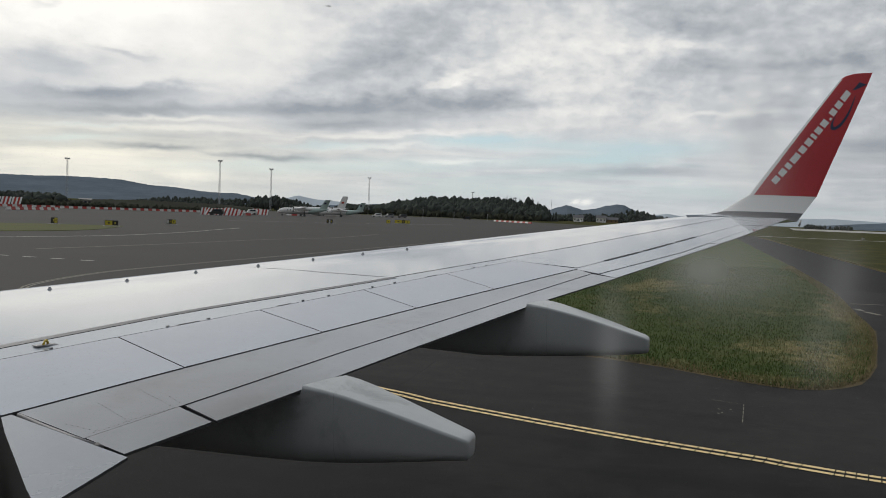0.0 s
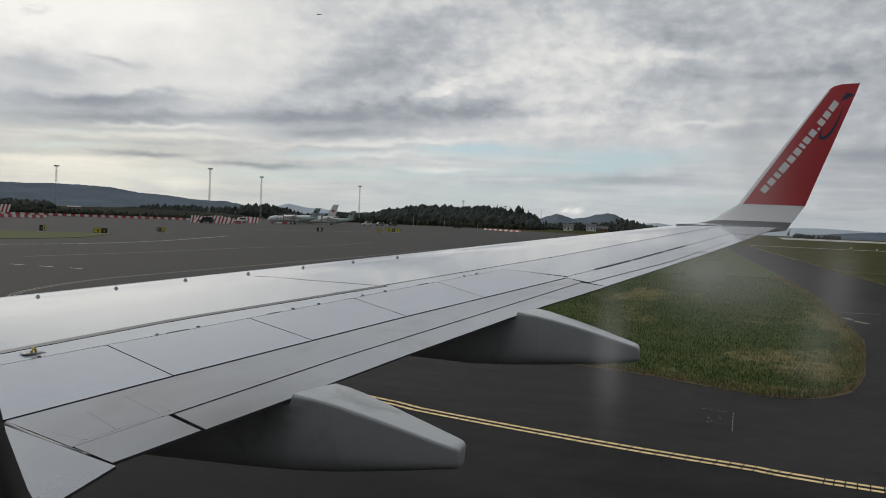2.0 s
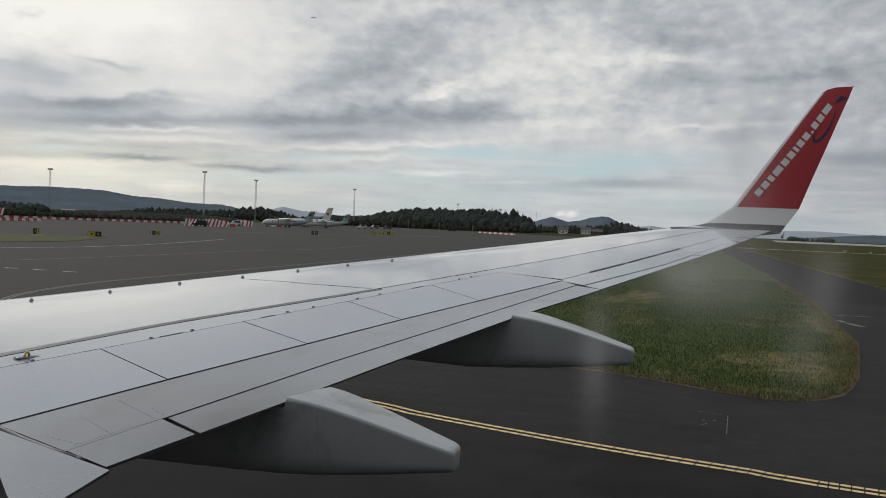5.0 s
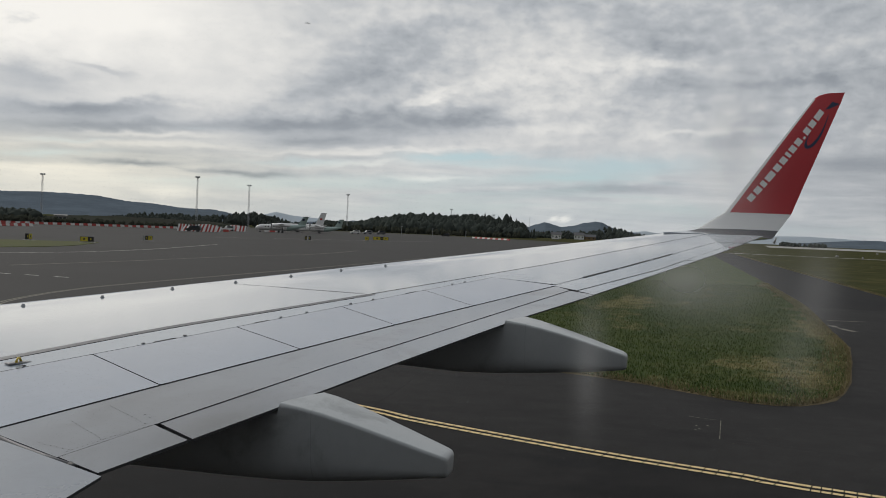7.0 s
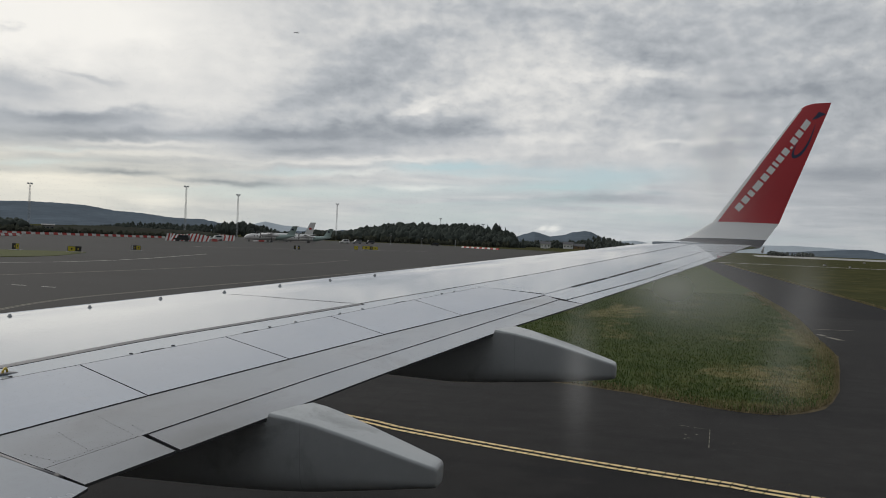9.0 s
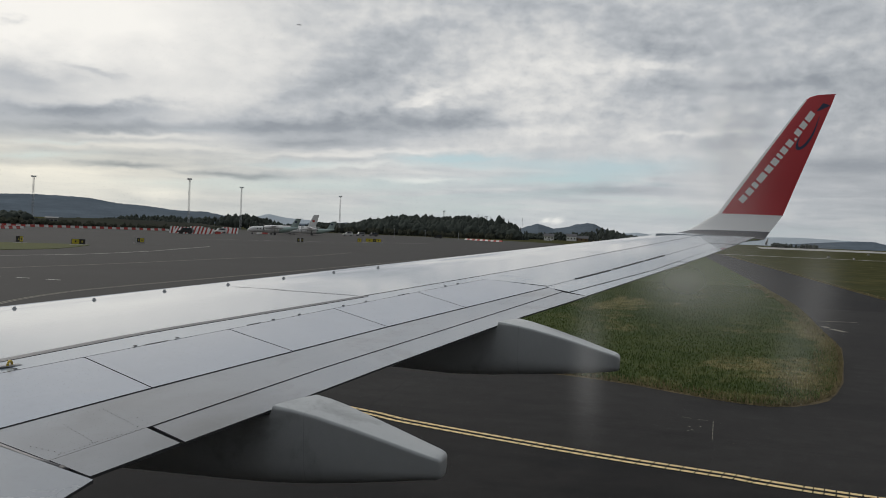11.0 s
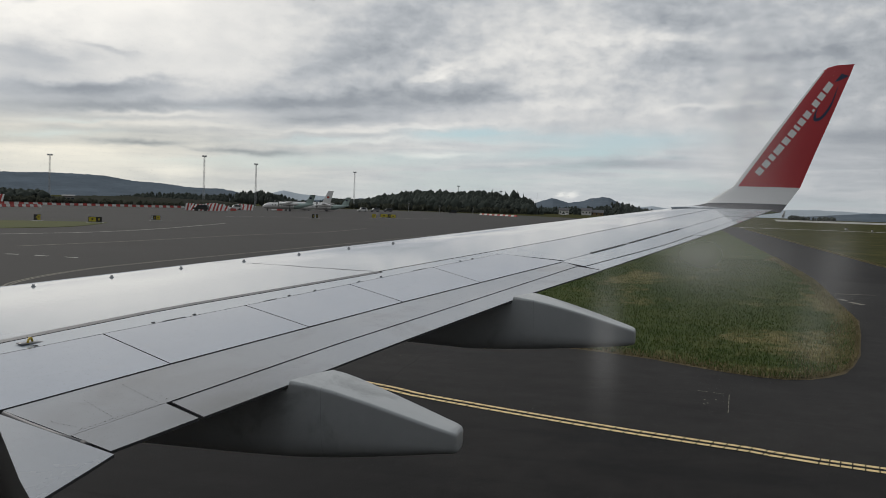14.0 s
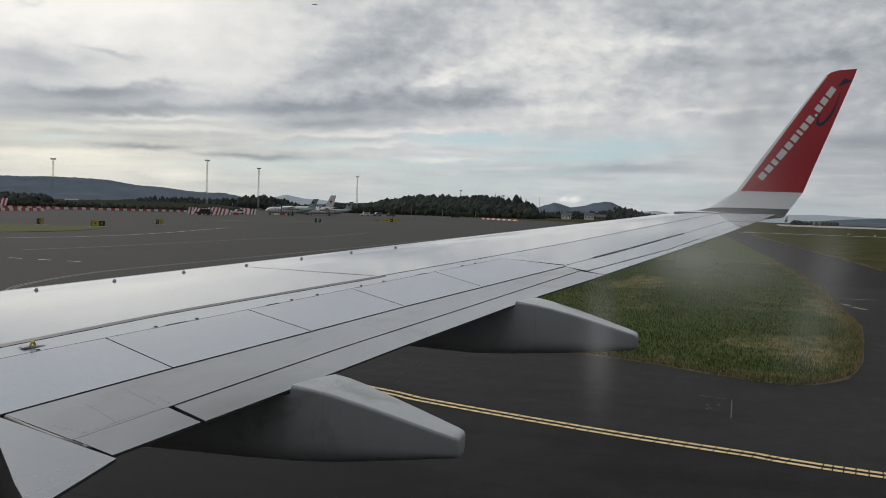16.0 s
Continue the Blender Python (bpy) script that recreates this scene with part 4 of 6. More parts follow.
def build_cabin():
    # fuselage shell with a flat side at the window row
    sec = []
    for k in range(36):
        a = 2 * math.pi * k / 36
        sec.append((1.88 * math.cos(a), 3.75 + 1.95 * math.sin(a)))
    flat = [(min(x, 1.86), z) for x, z in sec]
    y0, y1 = -8.95, -8.20
    zlo, zhi = 3.40, 4.12
    prof = [p for p in flat if not (p[0] > 1.7 and zlo - 0.05 < p[1] < zhi + 0.05)]
    # order the open profile from the window's top edge round to its bottom edge
    prof.sort(key=lambda p: math.atan2(p[1] - 3.75, p[0]) % (2 * math.pi))
    prof = [(1.86, zhi)] + prof + [(1.86, zlo)]
    bm = bmesh.new()
    loft(bm, [[Vector((x, y, z)) for x, z in prof] for y in (-26.0, y0, y1, 10.0)], cap=False, closed=False)
    for ya, yb in ((-26.0, y0), (y1, 10.0)):
        bm.faces.new([bm.verts.new(p) for p in ((1.86, ya, zlo), (1.86, yb, zlo), (1.86, yb, zhi), (1.86, ya, zhi))])
    for y in (-26.0, 10.0):
        bm.faces.new([bm.verts.new((x, y, z)) for x, z in prof])
    bmesh.ops.remove_doubles(bm, verts=bm.verts, dist=0.0005)
    shell = part("fuselage", bm, M["skin"], airliner, "unseen dull grey fuselage side with a cabin window")
    so = shell.modifiers.new("thickness", "SOLIDIFY")
    so.thickness, so.offset = 0.004, 0
    # window surround: an opening with rounded corners through the wall
    cy, cz, hw, hh, r = -8.5765, 3.898, 0.127, 0.150, 0.043
    hole = []
    for k in range(40):
        a = 2 * math.pi * (k + 0.5) / 40
        sx, sz = math.copysign(1, math.cos(a)), math.copysign(1, math.sin(a))
        q = (k % 10 + 0.5) / 10 * math.pi / 2
        quad = k // 10
        ang = quad * math.pi / 2 + q
        cx_, cz_ = (hw - r) * math.copysign(1, math.cos(ang)), (hh - r) * math.copysign(1, math.sin(ang))
        hole.append((cy + cx_ + r * math.cos(ang), cz + cz_ + r * math.sin(ang)))
    rect = []
    for y, z in hole:
        dy, dz = y - cy, z - cz
        k = min((0.375 if dy > 0 else 0.375) / max(1e-6, abs(dy)), 0.36 / max(1e-6, abs(dz)))
        rect.append((-8.575 + dy * k, 3.76 + dz * k))
    bm = bmesh.new()
    grow = lambda s: [(cy + (y - cy) * s, cz + (z - cz) * s) for y, z in hole]
    loft(bm, [[Vector((1.862, y, z)) for y, z in rect], [Vector((1.862, y, z)) for y, z in grow(1.62)], [Vector((1.835, y, z)) for y, z in grow(1.36)],
              [Vector((1.806, y, z)) for y, z in grow(1.05)], [Vector((1.800, y, z)) for y, z in hole], [Vector((1.798, y, z)) for y, z in grow(1.03)], [Vector((1.800, y, z)) for y, z in rect]], cap=False)
    part("window_surround", bm, M["cabin"], airliner, "grey plastic cabin window surround", smooth=True)
    bm = bmesh.new()
    bm.faces.new([bm.verts.new((1.832, y, z)) for y, z in grow(1.33)])
    pane = part("window_pane", bm, M["pane"], airliner, "clear acrylic window pane with dried smears")
    pane.visible_shadow = False
    # cabin lining behind the camera
    bm = bmesh.new()
    inner = [(x * 0.955, 3.75 + (z - 3.75) * 0.96) for x, z in prof[1:-1]]
    inner = [(1.795, zhi)] + inner + [(1.795, zlo)]
    loft(bm, [[Vector((x, y, z)) for x, z in inner] for y in (-12.0, -5.0)], cap=False, closed=False)
    for y in (-12.0, -5.0):
        bm.faces.new([bm.verts.new((x, y, z)) for x, z in inner])
    part("cabin_lining", bm, M["cabin"], airliner, "dim grey cabin lining")


build_cabin()


def build_gear():
    # main wheels, hidden under the wing root
    for x in (2.62, 3.10):
        bm = bmesh.new()
        ring = lambda xx, r: [Vector((xx, -4.9 + r * math.cos(2 * math.pi * k / 28), 0.56 + r * math.sin(2 * math.pi * k / 28))) for k in range(28)]
        loft(bm, [ring(x - 0.17, 0.30), ring(x - 0.17, 0.46), ring(x - 0.11, 0.55), ring(x + 0.11, 0.55), ring(x + 0.17, 0.46), ring(x + 0.17, 0.30)])
        part("wheel", bm, M["seal"], airliner, "black main wheel", smooth=True)
    bm = bmesh.new()
    rod(bm, (2.86, -4.9, 0.56), (2.86, -4.9, 2.2), 0.11, 0.14, 12)
    rod(bm, (2.5, -4.9, 0.56), (3.2, -4.9, 0.56), 0.09, n=10)
    part("landing_gear_leg", bm, M["steel"], airliner, "steel main gear leg", smooth=True)


build_gear()

# ---- ground: one grass sheet to the horizon, paving and markings on it
bm = bmesh.new()
rows = []
for rr in (0.0, 60, 200, 600, 1500, 3000, 4700):
    rows.append([Vector((rr * math.cos(2 * math.pi * k / 48), rr * math.sin(2 * math.pi * k / 48), -0.03)) for k in range(48)] if rr else None)
hub = bm.verts.new((0, 0, -0.03))
rings_ = [[bm.verts.new(p) for p in r] for r in rows[1:]]
for k in range(48):
    bm.faces.new((hub, rings_[0][k], rings_[0][(k + 1) % 48]))
    for a, b in zip(rings_, rings_[1:]):
        bm.faces.new((a[k], b[k], b[(k + 1) % 48], a[(k + 1) % 48]))
tagged(part("ground", bm, M["grass"], None), "wide flat airfield of rough mown grass", "ground", kind="structure")

sheet("taxiway", [(-120, -500), (20.3, -500), (20.3, -46), (19.6, -30), (21.0, -27), (26, -25), (40, -24), (312, -25), (312, -15), (150, 19), (150, 62), (-120, 62)], 0.0, M["asphalt"], "dark worn asphalt taxiway with yellow edge lines", "taxiway")
sheet("apron", [(-120, 17), (25, 16), (32, 12), (46, 16), (150, 18.5), (440, 30), (560, 150), (430, 420), (-120, 420)], 0.004, M["apron"], "broad grey airport apron with faint lines", "apron")
sheet("pavement_strip", [(309, -25), (315, -25), (315, -400), (309, -400)], 0.002, M["concrete"], "narrow pale service road across the grass", "road")
sheet("runway", [(880, -90), (1500, -140), (1500, -2400), (880, -2400)], -0.01, M["concrete"], "pale distant concrete runway", "runway")
sheet("equipment_pad", [(20.0, -64), (46, -66), (48, -40), (20.0, -42)], 0.003, M["asphalt"], "dark asphalt pad beside the taxiway", "pavement")

patch = [p for p in spline([(300, -17.2), (117, -16.7), (78, -16.3), (59.4, -16.0), (43.3, -15.0), (37.9, -14.7), (31.3, -13.7), (26.5, -12.7), (24.6, -11.8), (23.8, -10.9), (24.2, -9.6), (25.4, -7.8), (26.4, -5.1), (27.6, 0.0), (30.2, 6.3), (34.7, 10.7), (46, 14.6), (75, 16.5), (150, 17.0), (300, 14.0)], 2.0)]
patch_ob = sheet("grass_island", [(p.x, p.y) for p in patch], 0.045, M["tongue"], "tongue of rough grass between two taxiways", "grass", 0.08)
island = spline([(64, 70), (72, 62.5), (81, 60.0), (91, 61.0), (106, 68.0), (108, 70.5), (104, 75), (96, 81), (86, 86), (70, 82), (64, 74), (64, 70)], 2.0)[:-1]
sheet("grass_island", [(p.x, p.y) for p in island], 0.045, M["lawn"], "low oval of bright mown grass on the apron", "grass", 0.08)


def blades():
    """Tufts over the near end of the grass tongue and along its edge."""
    rng = np.random.default_rng(5)
    ring = [(p.x, p.y) for p in patch if p.x < 130]
    vs, fs = [], []

    def inside(x, y):
        c = False
        j = len(ring) - 1
        for i in range(len(ring)):
            (xi, yi), (xj, yj) = ring[i], ring[j]
            if (yi > y) != (yj > y) and x < (xj - xi) * (y - yi) / (yj - yi) + xi:
                c = not c
            j = i
        return c
    made = 0
    while made < 110000:
        x = 23.5 + 60 * rng.random() ** 1.8
        y = -17 + 31 * rng.random()
        if not inside(x, y):
            continue
        made += 1
        h = (0.035 + 0.065 * rng.random()) * (0.6 + 0.8 * noise.noise(Vector((x * 0.35, y * 0.35, 0))) ** 2 + 0.35)
        a = rng.random() * 6.28
        w = 0.010 + 0.014 * rng.random()
        lx, ly = 0.06 * (rng.random() - 0.5), 0.06 * (rng.random() - 0.5)
        k = len(vs)
        vs += [(x - w * math.cos(a), y - w * math.sin(a), 0.03), (x + w * math.cos(a), y + w * math.sin(a), 0.03), (x + lx, y + ly, 0.045 + h)]
        fs.append((k, k + 1, k + 2))
    me = bpy.data.meshes.new("grass_blades")
    me.from_pydata(vs, [], fs)
    me.materials.append(M["blade"])
    tagged(new("grass_blades", me), "rough yellow-green grass blades on the tongue", "grass", kind="stuff")


blades()


def straw_edge():
    """Dry, paler grass along the rim of the tongue."""
    rng = np.random.default_rng(9)
    ring = [p for p in patch if p.x < 90]
    vs, fs = [], []
    for a, b in zip(ring, ring[1:]):
        t = b - a
        n = int(t.length * 190)
        side = Vector((t.y, -t.x)).normalized() * -1
        for k in range(n):
            q = a + t * rng.random() + side * (-(rng.random() ** 2.2) * (0.55 + 1.9 * abs(noise.noise(Vector((a.x * 0.2, a.y * 0.2, 3))))) + 0.10)
            h, w, an = 0.03 + 0.09 * rng.random(), 0.012 + 0.016 * rng.random(), rng.random() * 6.28
            i = len(vs)
            vs += [(q.x - w * math.cos(an), q.y - w * math.sin(an), 0.0), (q.x + w * math.cos(an), q.y + w * math.sin(an), 0.0), (q.x + 0.08 * (rng.random() - 0.5), q.y + 0.08 * (rng.random() - 0.5), 0.045 + h)]
            fs.append((i, i + 1, i + 2))
    me = bpy.data.meshes.new("straw_edge")
    me.from_pydata(vs, [], fs)
    me.materials.append(M["straw"])
    tagged(new("straw_edge", me), "fringe of dry straw-coloured grass along the asphalt", "grass", kind="stuff")


straw_edge()


def earth_rim():
    """Bare sandy earth between the turf and the asphalt."""
    bm = bmesh.new()
    ring = [p for p in patch if p.x < 110]
    rows_ = []
    for i, p in enumerate(ring):
        t = (ring[min(i + 1, len(ring) - 1)] - ring[max(i - 1, 0)]).normalized()
        out = Vector((-t.y, t.x))
        a = 0.16 + 0.16 * noise.noise(Vector((p.x * 0.7, p.y * 0.7, 2.0)))
        q, r = p - out * 0.05, p + out * a
        rows_.append([Vector((q.x, q.y, 0.030)), Vector((r.x, r.y, 0.006))])
    loft(bm, rows_, cap=False, closed=False)
    tagged(part("earth_rim", bm, M["earth"], None), "narrow sandy earth rim along the turf", "earth", kind="structure")


earth_rim()


def marking(name, runs, mat, label):
    """runs: (points, width, offset, dash)"""
    bm = bmesh.new()
    for pts, w, off, dash in runs:
        stripe(bm, spline(pts, 0.34 if dash else 0.8), w, 0.009, off, dash)
    return tagged(part(name, bm, mat, None), label, "road marking", kind="structure")


EDGE = [(13.2, -60), (13.2, -37), (13.6, -30), (15.0, -20), (15.7, -15.5), (16.5, -10.7), (16.8, -9.7), (17.2, -7.9), (17.8, -5.8), (18.6, -3.4), (19.3, -1.9), (20.4, 3.0), (21.4, 7.6), (22.4, 9.8), (24.2, 12.2), (26.7, 14.4), (30.0, 16.8), (33.0, 18.8), (39.0, 20.6), (46, 21.3), (68, 21.8), (82, 22.2), (160, 24.5)]
NEAR, FAR = EDGE[:17], EDGE[16:]
marking("edge_line", [(NEAR, 0.12, 0.12, None), (NEAR, 0.12, -0.12, None)], M["paint_y"], "double yellow taxiway edge line with dark seams")
marking("edge_line", [(FAR, 0.10, 0.10, None), (FAR, 0.10, -0.10, None)], M["paint_f"], "faded double edge line round the corner")
verge_side = [(p.x, p.y) for p in spline(EDGE[:17], 2.0)]
sheet("shoulder", verge_side + [(26.7, 15.2), (60, 17.2), (60, -24.2), (40, -24.0), (26, -25), (21.0, -27), (19.6, -30), (20.3, -46), (20.3, -60)], 0.0025, M["shoulder"], "paler asphalt shoulder outside the yellow edge line", "pavement")
bm = bmesh.new()
pts = spline(EDGE[4:12], 0.22)
for a, b in zip(pts, pts[1:]):
    t = (b - a).normalized()
    n_ = Vector((-t.y, t.x))
    q = [a - n_ * 0.21, a + t * 0.018 - n_ * 0.21, a + t * 0.018 + n_ * 0.21, a + n_ * 0.21]
    bm.faces.new([bm.verts.new((p.x, p.y, 0.013)) for p in q])
tagged(part("line_seams", bm, M["asphalt"], None), "dark cross seams over the yellow line", "road marking", kind="structure")
marking("centre_line", [([(0, -60), (0, 0), (0.6, 14), (4.0, 24), (9, 29.8), (13.9, 32.9), (15.8, 34.3), (17.5, 35.5), (20, 36.9), (24.4, 38.7), (30, 40.2)], 0.16, 0.0, None)], M["paint_y"], "single yellow taxiway centre line")
marking("apron_line", [([(54, 37), (67, 36.6), (89, 37.2), (106, 36), (130, 39)], 0.22, 0.0, None)], M["paint_f"], "worn pale guide line on the apron")
marking("apron_line", [([(40, 56), (70.2, 50.6), (81, 49.9), (95.7, 52.4), (112, 57), (126, 61)], 0.22, 0.0, None), ([(176, 92), (214, 76), (260, 62)], 0.3, 0, None)], M["paint_w"], "faint pale guide lines on the apron")
bm = bmesh.new()
for k in range(7):
    y = 27.5 + 2.1 * k
    stripe(bm, [Vector((46.9, y)), Vector((46.9, y - 0.95))], 0.24, 0.009)
tagged(part("dashed_line", bm, M["paint_w"], None), "row of short pale dashes across the taxiway", "road marking", kind="structure")
bm = bmesh.new()
for a, b in (((21.5, -8.9), (21.3, -9.55)), ((21.3, -9.55), (19.5, -9.45))):
    stripe(bm, spline([a, b], 0.1), 0.016, 0.006, 0.0, (0.25, 0.15))
for k in range(4):
    x, y = 19.6 + 1.2 * random.random(), -8.9 - 0.5 * random.random()
    stripe(bm, [Vector((x, y)), Vector((x + 0.06, y + 0.03))], 0.03, 0.006)
tagged(part("survey_mark", bm, M["paint_f"], None), "thin white painted corner mark on the asphalt", "road marking", kind="structure")
bm = bmesh.new()
stripe(bm, [Vector((50.3, -15.9)), Vector((50.8, -17.9))], 0.14, 0.006)
stripe(bm, spline([(47.4, -15.7), (46.0, -15.9), (44.8, -16.3)], 0.4), 0.30, 0.006, 0.0, (0.5, 0.25))
tagged(part("corner_marking", bm, M["paint_f"], None), "worn pale paint at the grass corner", "road marking", kind="structure")
# cracks and sealed joints on the near asphalt
bm = bmesh.new()
rng = random.Random(3)
for x0, y0, ang, L in ((21.8, -14, 100, 16), (18.4, -16, 80, 9), (12, -12, 92, 26), (9.0, -12, 88, 26), (23, -20, 175, 14), (22, 2, 95, 9), (15.2, -3, 5, 8)):
    p = Vector((x0, y0))
    pts = [p.copy()]
    for k in range(int(L / 0.5)):
        a = radians(ang + rng.uniform(-7, 7))
        p = p + Vector((math.cos(a), math.sin(a))) * 0.5
        pts.append(p.copy())
    stripe(bm, pts, 0.016, 0.004)
tagged(part("asphalt_crack", bm, M["tar"], None), "thin dark tar-sealed cracks in the asphalt", "crack", kind="structure")

# dry verge along the far side of the cross taxiway
def verge():
    rng = np.random.default_rng(12)
    vs, fs = [], []
    for k in range(5200):
        x = 40 + 230 * rng.random() ** 1.6
        y = -24 - (x - 40) / 272 - 0.05 - 0.75 * rng.random() ** 1.7 * (0.5 + abs(noise.noise(Vector((x * 0.3, 1, 0)))))
        h, w, an = 0.03 + 0.10 * rng.random(), 0.05 + 0.05 * rng.random(), rng.random() * 6.28
        i = len(vs)
        vs += [(x - w * math.cos(an), y - w * math.sin(an), -0.03), (x + w * math.cos(an), y + w * math.sin(an), -0.03), (x, y, h)]
        fs.append((i, i + 1, i + 2))
    me = bpy.data.meshes.new("dry_verge")
    me.from_pydata(vs, [], fs)
    me.materials.append(M["straw"])
    tagged(new("dry_verge", me), "dry pale grass verge along the far asphalt edge", "grass", kind="stuff")


verge()

# ---- hills and woods


def ridge(name, prof, dist, mat, label, depth=260, jag=0.0, seed=1, foot=-1.0):
    """A hill range from its skyline: bearing and elevation in degrees."""
    bm = bmesh.new()
    az = [p[0] for p in prof]
    el = [p[1] for p in prof]
    n = int((az[-1] - az[0]) / 0.03)
    rings = []
    for i in range(n + 1):
        a = az[0] + (az[-1] - az[0]) * i / n
        e = float(np.interp(a, az, el))
        calm = 3.8 + dist * math.tan(radians(e))
        e += jag * (noise.noise(Vector((a * 3.1, seed, 0))) + 0.6 * noise.noise(Vector((a * 9.0, seed, 4))) + 0.8 * noise.noise(Vector((a * 23.0, seed, 8))))
        h = 3.8 + dist * math.tan(radians(e))
        ring = []
        for k, (f, dd) in enumerate(((0.0, -depth), (0.25, -0.72 * depth), (0.55, -0.42 * depth), (0.85, -0.14 * depth), (1.0, 0.0), (0.7, 0.3 * depth), (0.0, depth * 0.8))):
            lump = 1 + (0.12 * noise.noise(Vector((a * 0.9, k * 0.9, seed))) if k not in (0, 4, 6) else 0)
            ring.append(polar(a, dist + dd, max(foot, f * (h if k == 4 else calm) * lump) if k not in (0, 6) else foot))
        rings.append(ring)
    loft(bm, rings, cap=False, closed=False)
    return tagged(part(name, bm, mat, None, smooth=True), label, "hill", kind="structure")


# no air between: haze on these ridges comes from their base colour
ridge("backdrop_hill", [(20, 0.9), (30, 1.25), (40, 1.15), (49.1, 1.18), (50.2, 1.24), (52.0, 1.23), (53.6, 1.18), (55.2, 0.93), (56.8, 0.86), (58.5, 0.67), (59.5, 0.64), (60.5, 0.65), (61.7, 0.42), (62.9, 0.24), (64.5, 0.12), (66.0, -0.1)], 3400, M["hill"], "long wooded hill on the skyline, blue with painted haze", 700, 0.026, 2)
ridge("backdrop_hill", [(62.0, 0.2), (63.6, 0.48), (64.3, 0.68), (65.4, 0.48), (66.8, 0.40), (68.0, 0.22), (70, 0.1)], 4300, M["hill_far"], "far mountain paled by painted haze", 250, 0.02, 5)
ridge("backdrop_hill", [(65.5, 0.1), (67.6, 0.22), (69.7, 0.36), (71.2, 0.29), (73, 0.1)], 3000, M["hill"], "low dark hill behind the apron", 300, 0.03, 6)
ridge("backdrop_hill", [(79.2, 0.05), (80.3, 0.32), (81.0, 0.60), (81.6, 0.75), (82.0, 0.66), (82.6, 0.48), (83.5, 0.62), (84.0, 0.80), (84.8, 0.92), (85.1, 0.90), (85.5, 0.72), (85.9, 0.53), (86.6, 0.38), (87.5, 0.24), (88.4, 0.08), (89.5, 0.0)], 3600, M["hill"], "twin-humped hill, blue with painted haze", 420, 0.030, 7)
ridge("backdrop_hill", [(86, 0.20), (87.2, 0.36), (87.9, 0.44), (88.6, 0.34), (90, 0.30), (95.7, 0.45), (97.2, 0.50), (98.8, 0.46), (100.3, 0.40), (101.5, 0.30), (104, 0.2), (110, 0.1)], 4400, M["hill_far"], "range beyond the runway, pale blue with painted haze", 200, 0.022, 8)
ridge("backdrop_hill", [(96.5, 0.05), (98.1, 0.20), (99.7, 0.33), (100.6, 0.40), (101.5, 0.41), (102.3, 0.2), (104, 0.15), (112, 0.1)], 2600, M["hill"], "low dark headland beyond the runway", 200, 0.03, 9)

ridge("earth_bank", [(40, -0.10), (46, -0.12), (49, -0.20), (51, -0.18), (52.1, -0.07), (54.9, -0.02), (57, -0.05), (60, -0.10), (62, -0.25)], 430, M["bank"], "low brown earth bank behind the barriers", 22, 0.05, 11)


def wood(name, prof, dist, n, label, depth=60, conifer=0.4, seed=1, size=(7, 12), mat="wood"):
    """A wood of many single trees, each an uneven stack of leafy tiers; it follows a skyline."""
    rng = random.Random(seed)
    vs, fs = [], []
    az = [p[0] for p in prof]
    el = [p[1] for p in prof]
    for i in range(n):
        a = rng.uniform(az[0], az[-1])
        back = rng.random()
        d = dist + depth * back
        top = 3.8 + d * math.tan(radians(float(np.interp(a, az, el))))
        h = rng.uniform(*size)
        tip = max(h * 0.7, top * (0.55 + 0.45 * back) + rng.uniform(-0.22, 0.17) * h)
        pine = rng.random() < conifer
        c = polar(a, d)
        base = max(0.0, tip - h * (1.6 if pine else 1.25))
        tiers = 6
        r0 = (h * 0.20 if pine else h * 0.42) * rng.uniform(0.8, 1.2)
        m = 7
        ringi = []
        for t in range(tiers + 1):
            f = t / tiers
            rr = r0 * ((1 - f) ** 0.8 if pine else math.sin(math.pi * (0.20 + 0.775 * f)) ** 0.65)
            z = base + (tip - base) * f
            k0 = len(vs)
            for k in range(m):
                q = rr * rng.uniform(0.65, 1.3)
                w = 2 * math.pi * k / m + t
                vs.append((c.x + q * math.cos(w), c.y + q * math.sin(w), z + rng.uniform(-0.06, 0.06) * h))
            ringi.append(k0)
        for k0, k1 in zip(ringi, ringi[1:]):
            for k in range(m):
                fs.append((k0 + k, k0 + (k + 1) % m, k1 + (k + 1) % m, k1 + k))
        k = len(vs)
        vs.append((c.x, c.y, tip + (0.1 if pine else 0.03) * h))
        for j in range(m):
            fs.append((ringi[-1] + j, ringi[-1] + (j + 1) % m, k))
    me = bpy.data.meshes.new(name)
    me.from_pydata(vs, [], fs)
    me.materials.append(M[mat])
    me.polygons.foreach_set("use_smooth", [True] * len(me.polygons))
    return tagged(new(name, me), label, "woodland", kind="stuff")


wood("woodland", [(67.5, 0.05), (68.99, 0.20), (70.07, 0.40), (71.1, 0.70), (72.2, 0.94), (74.1, 0.98), (75.5, 1.0), (76.8, 1.02), (77.7, 0.98), (78.8, 0.86), (79.9, 0.70), (80.3, 0.4)], 640, 1200, "dense dark mixed wood at the apron's end", 90, 0.16, 3, (6, 10))
wood("woodland", [(75.4, 1.02), (76.8, 1.10), (77.8, 1.30), (78.8, 1.16), (79.9, 1.0), (80.4, 0.6), (80.9, 0.2)], 650, 120, "taller single firs at the wood's end", 60, 0.95, 13, (7, 11))
wood("woodland", [(47, 0.24), (49.2, 0.12), (49.9, -0.05), (50.2, -0.3), (50.3, -0.3)], 420, 45, "dark trees by the terminal", 40, 0.2, 4, (5, 8))
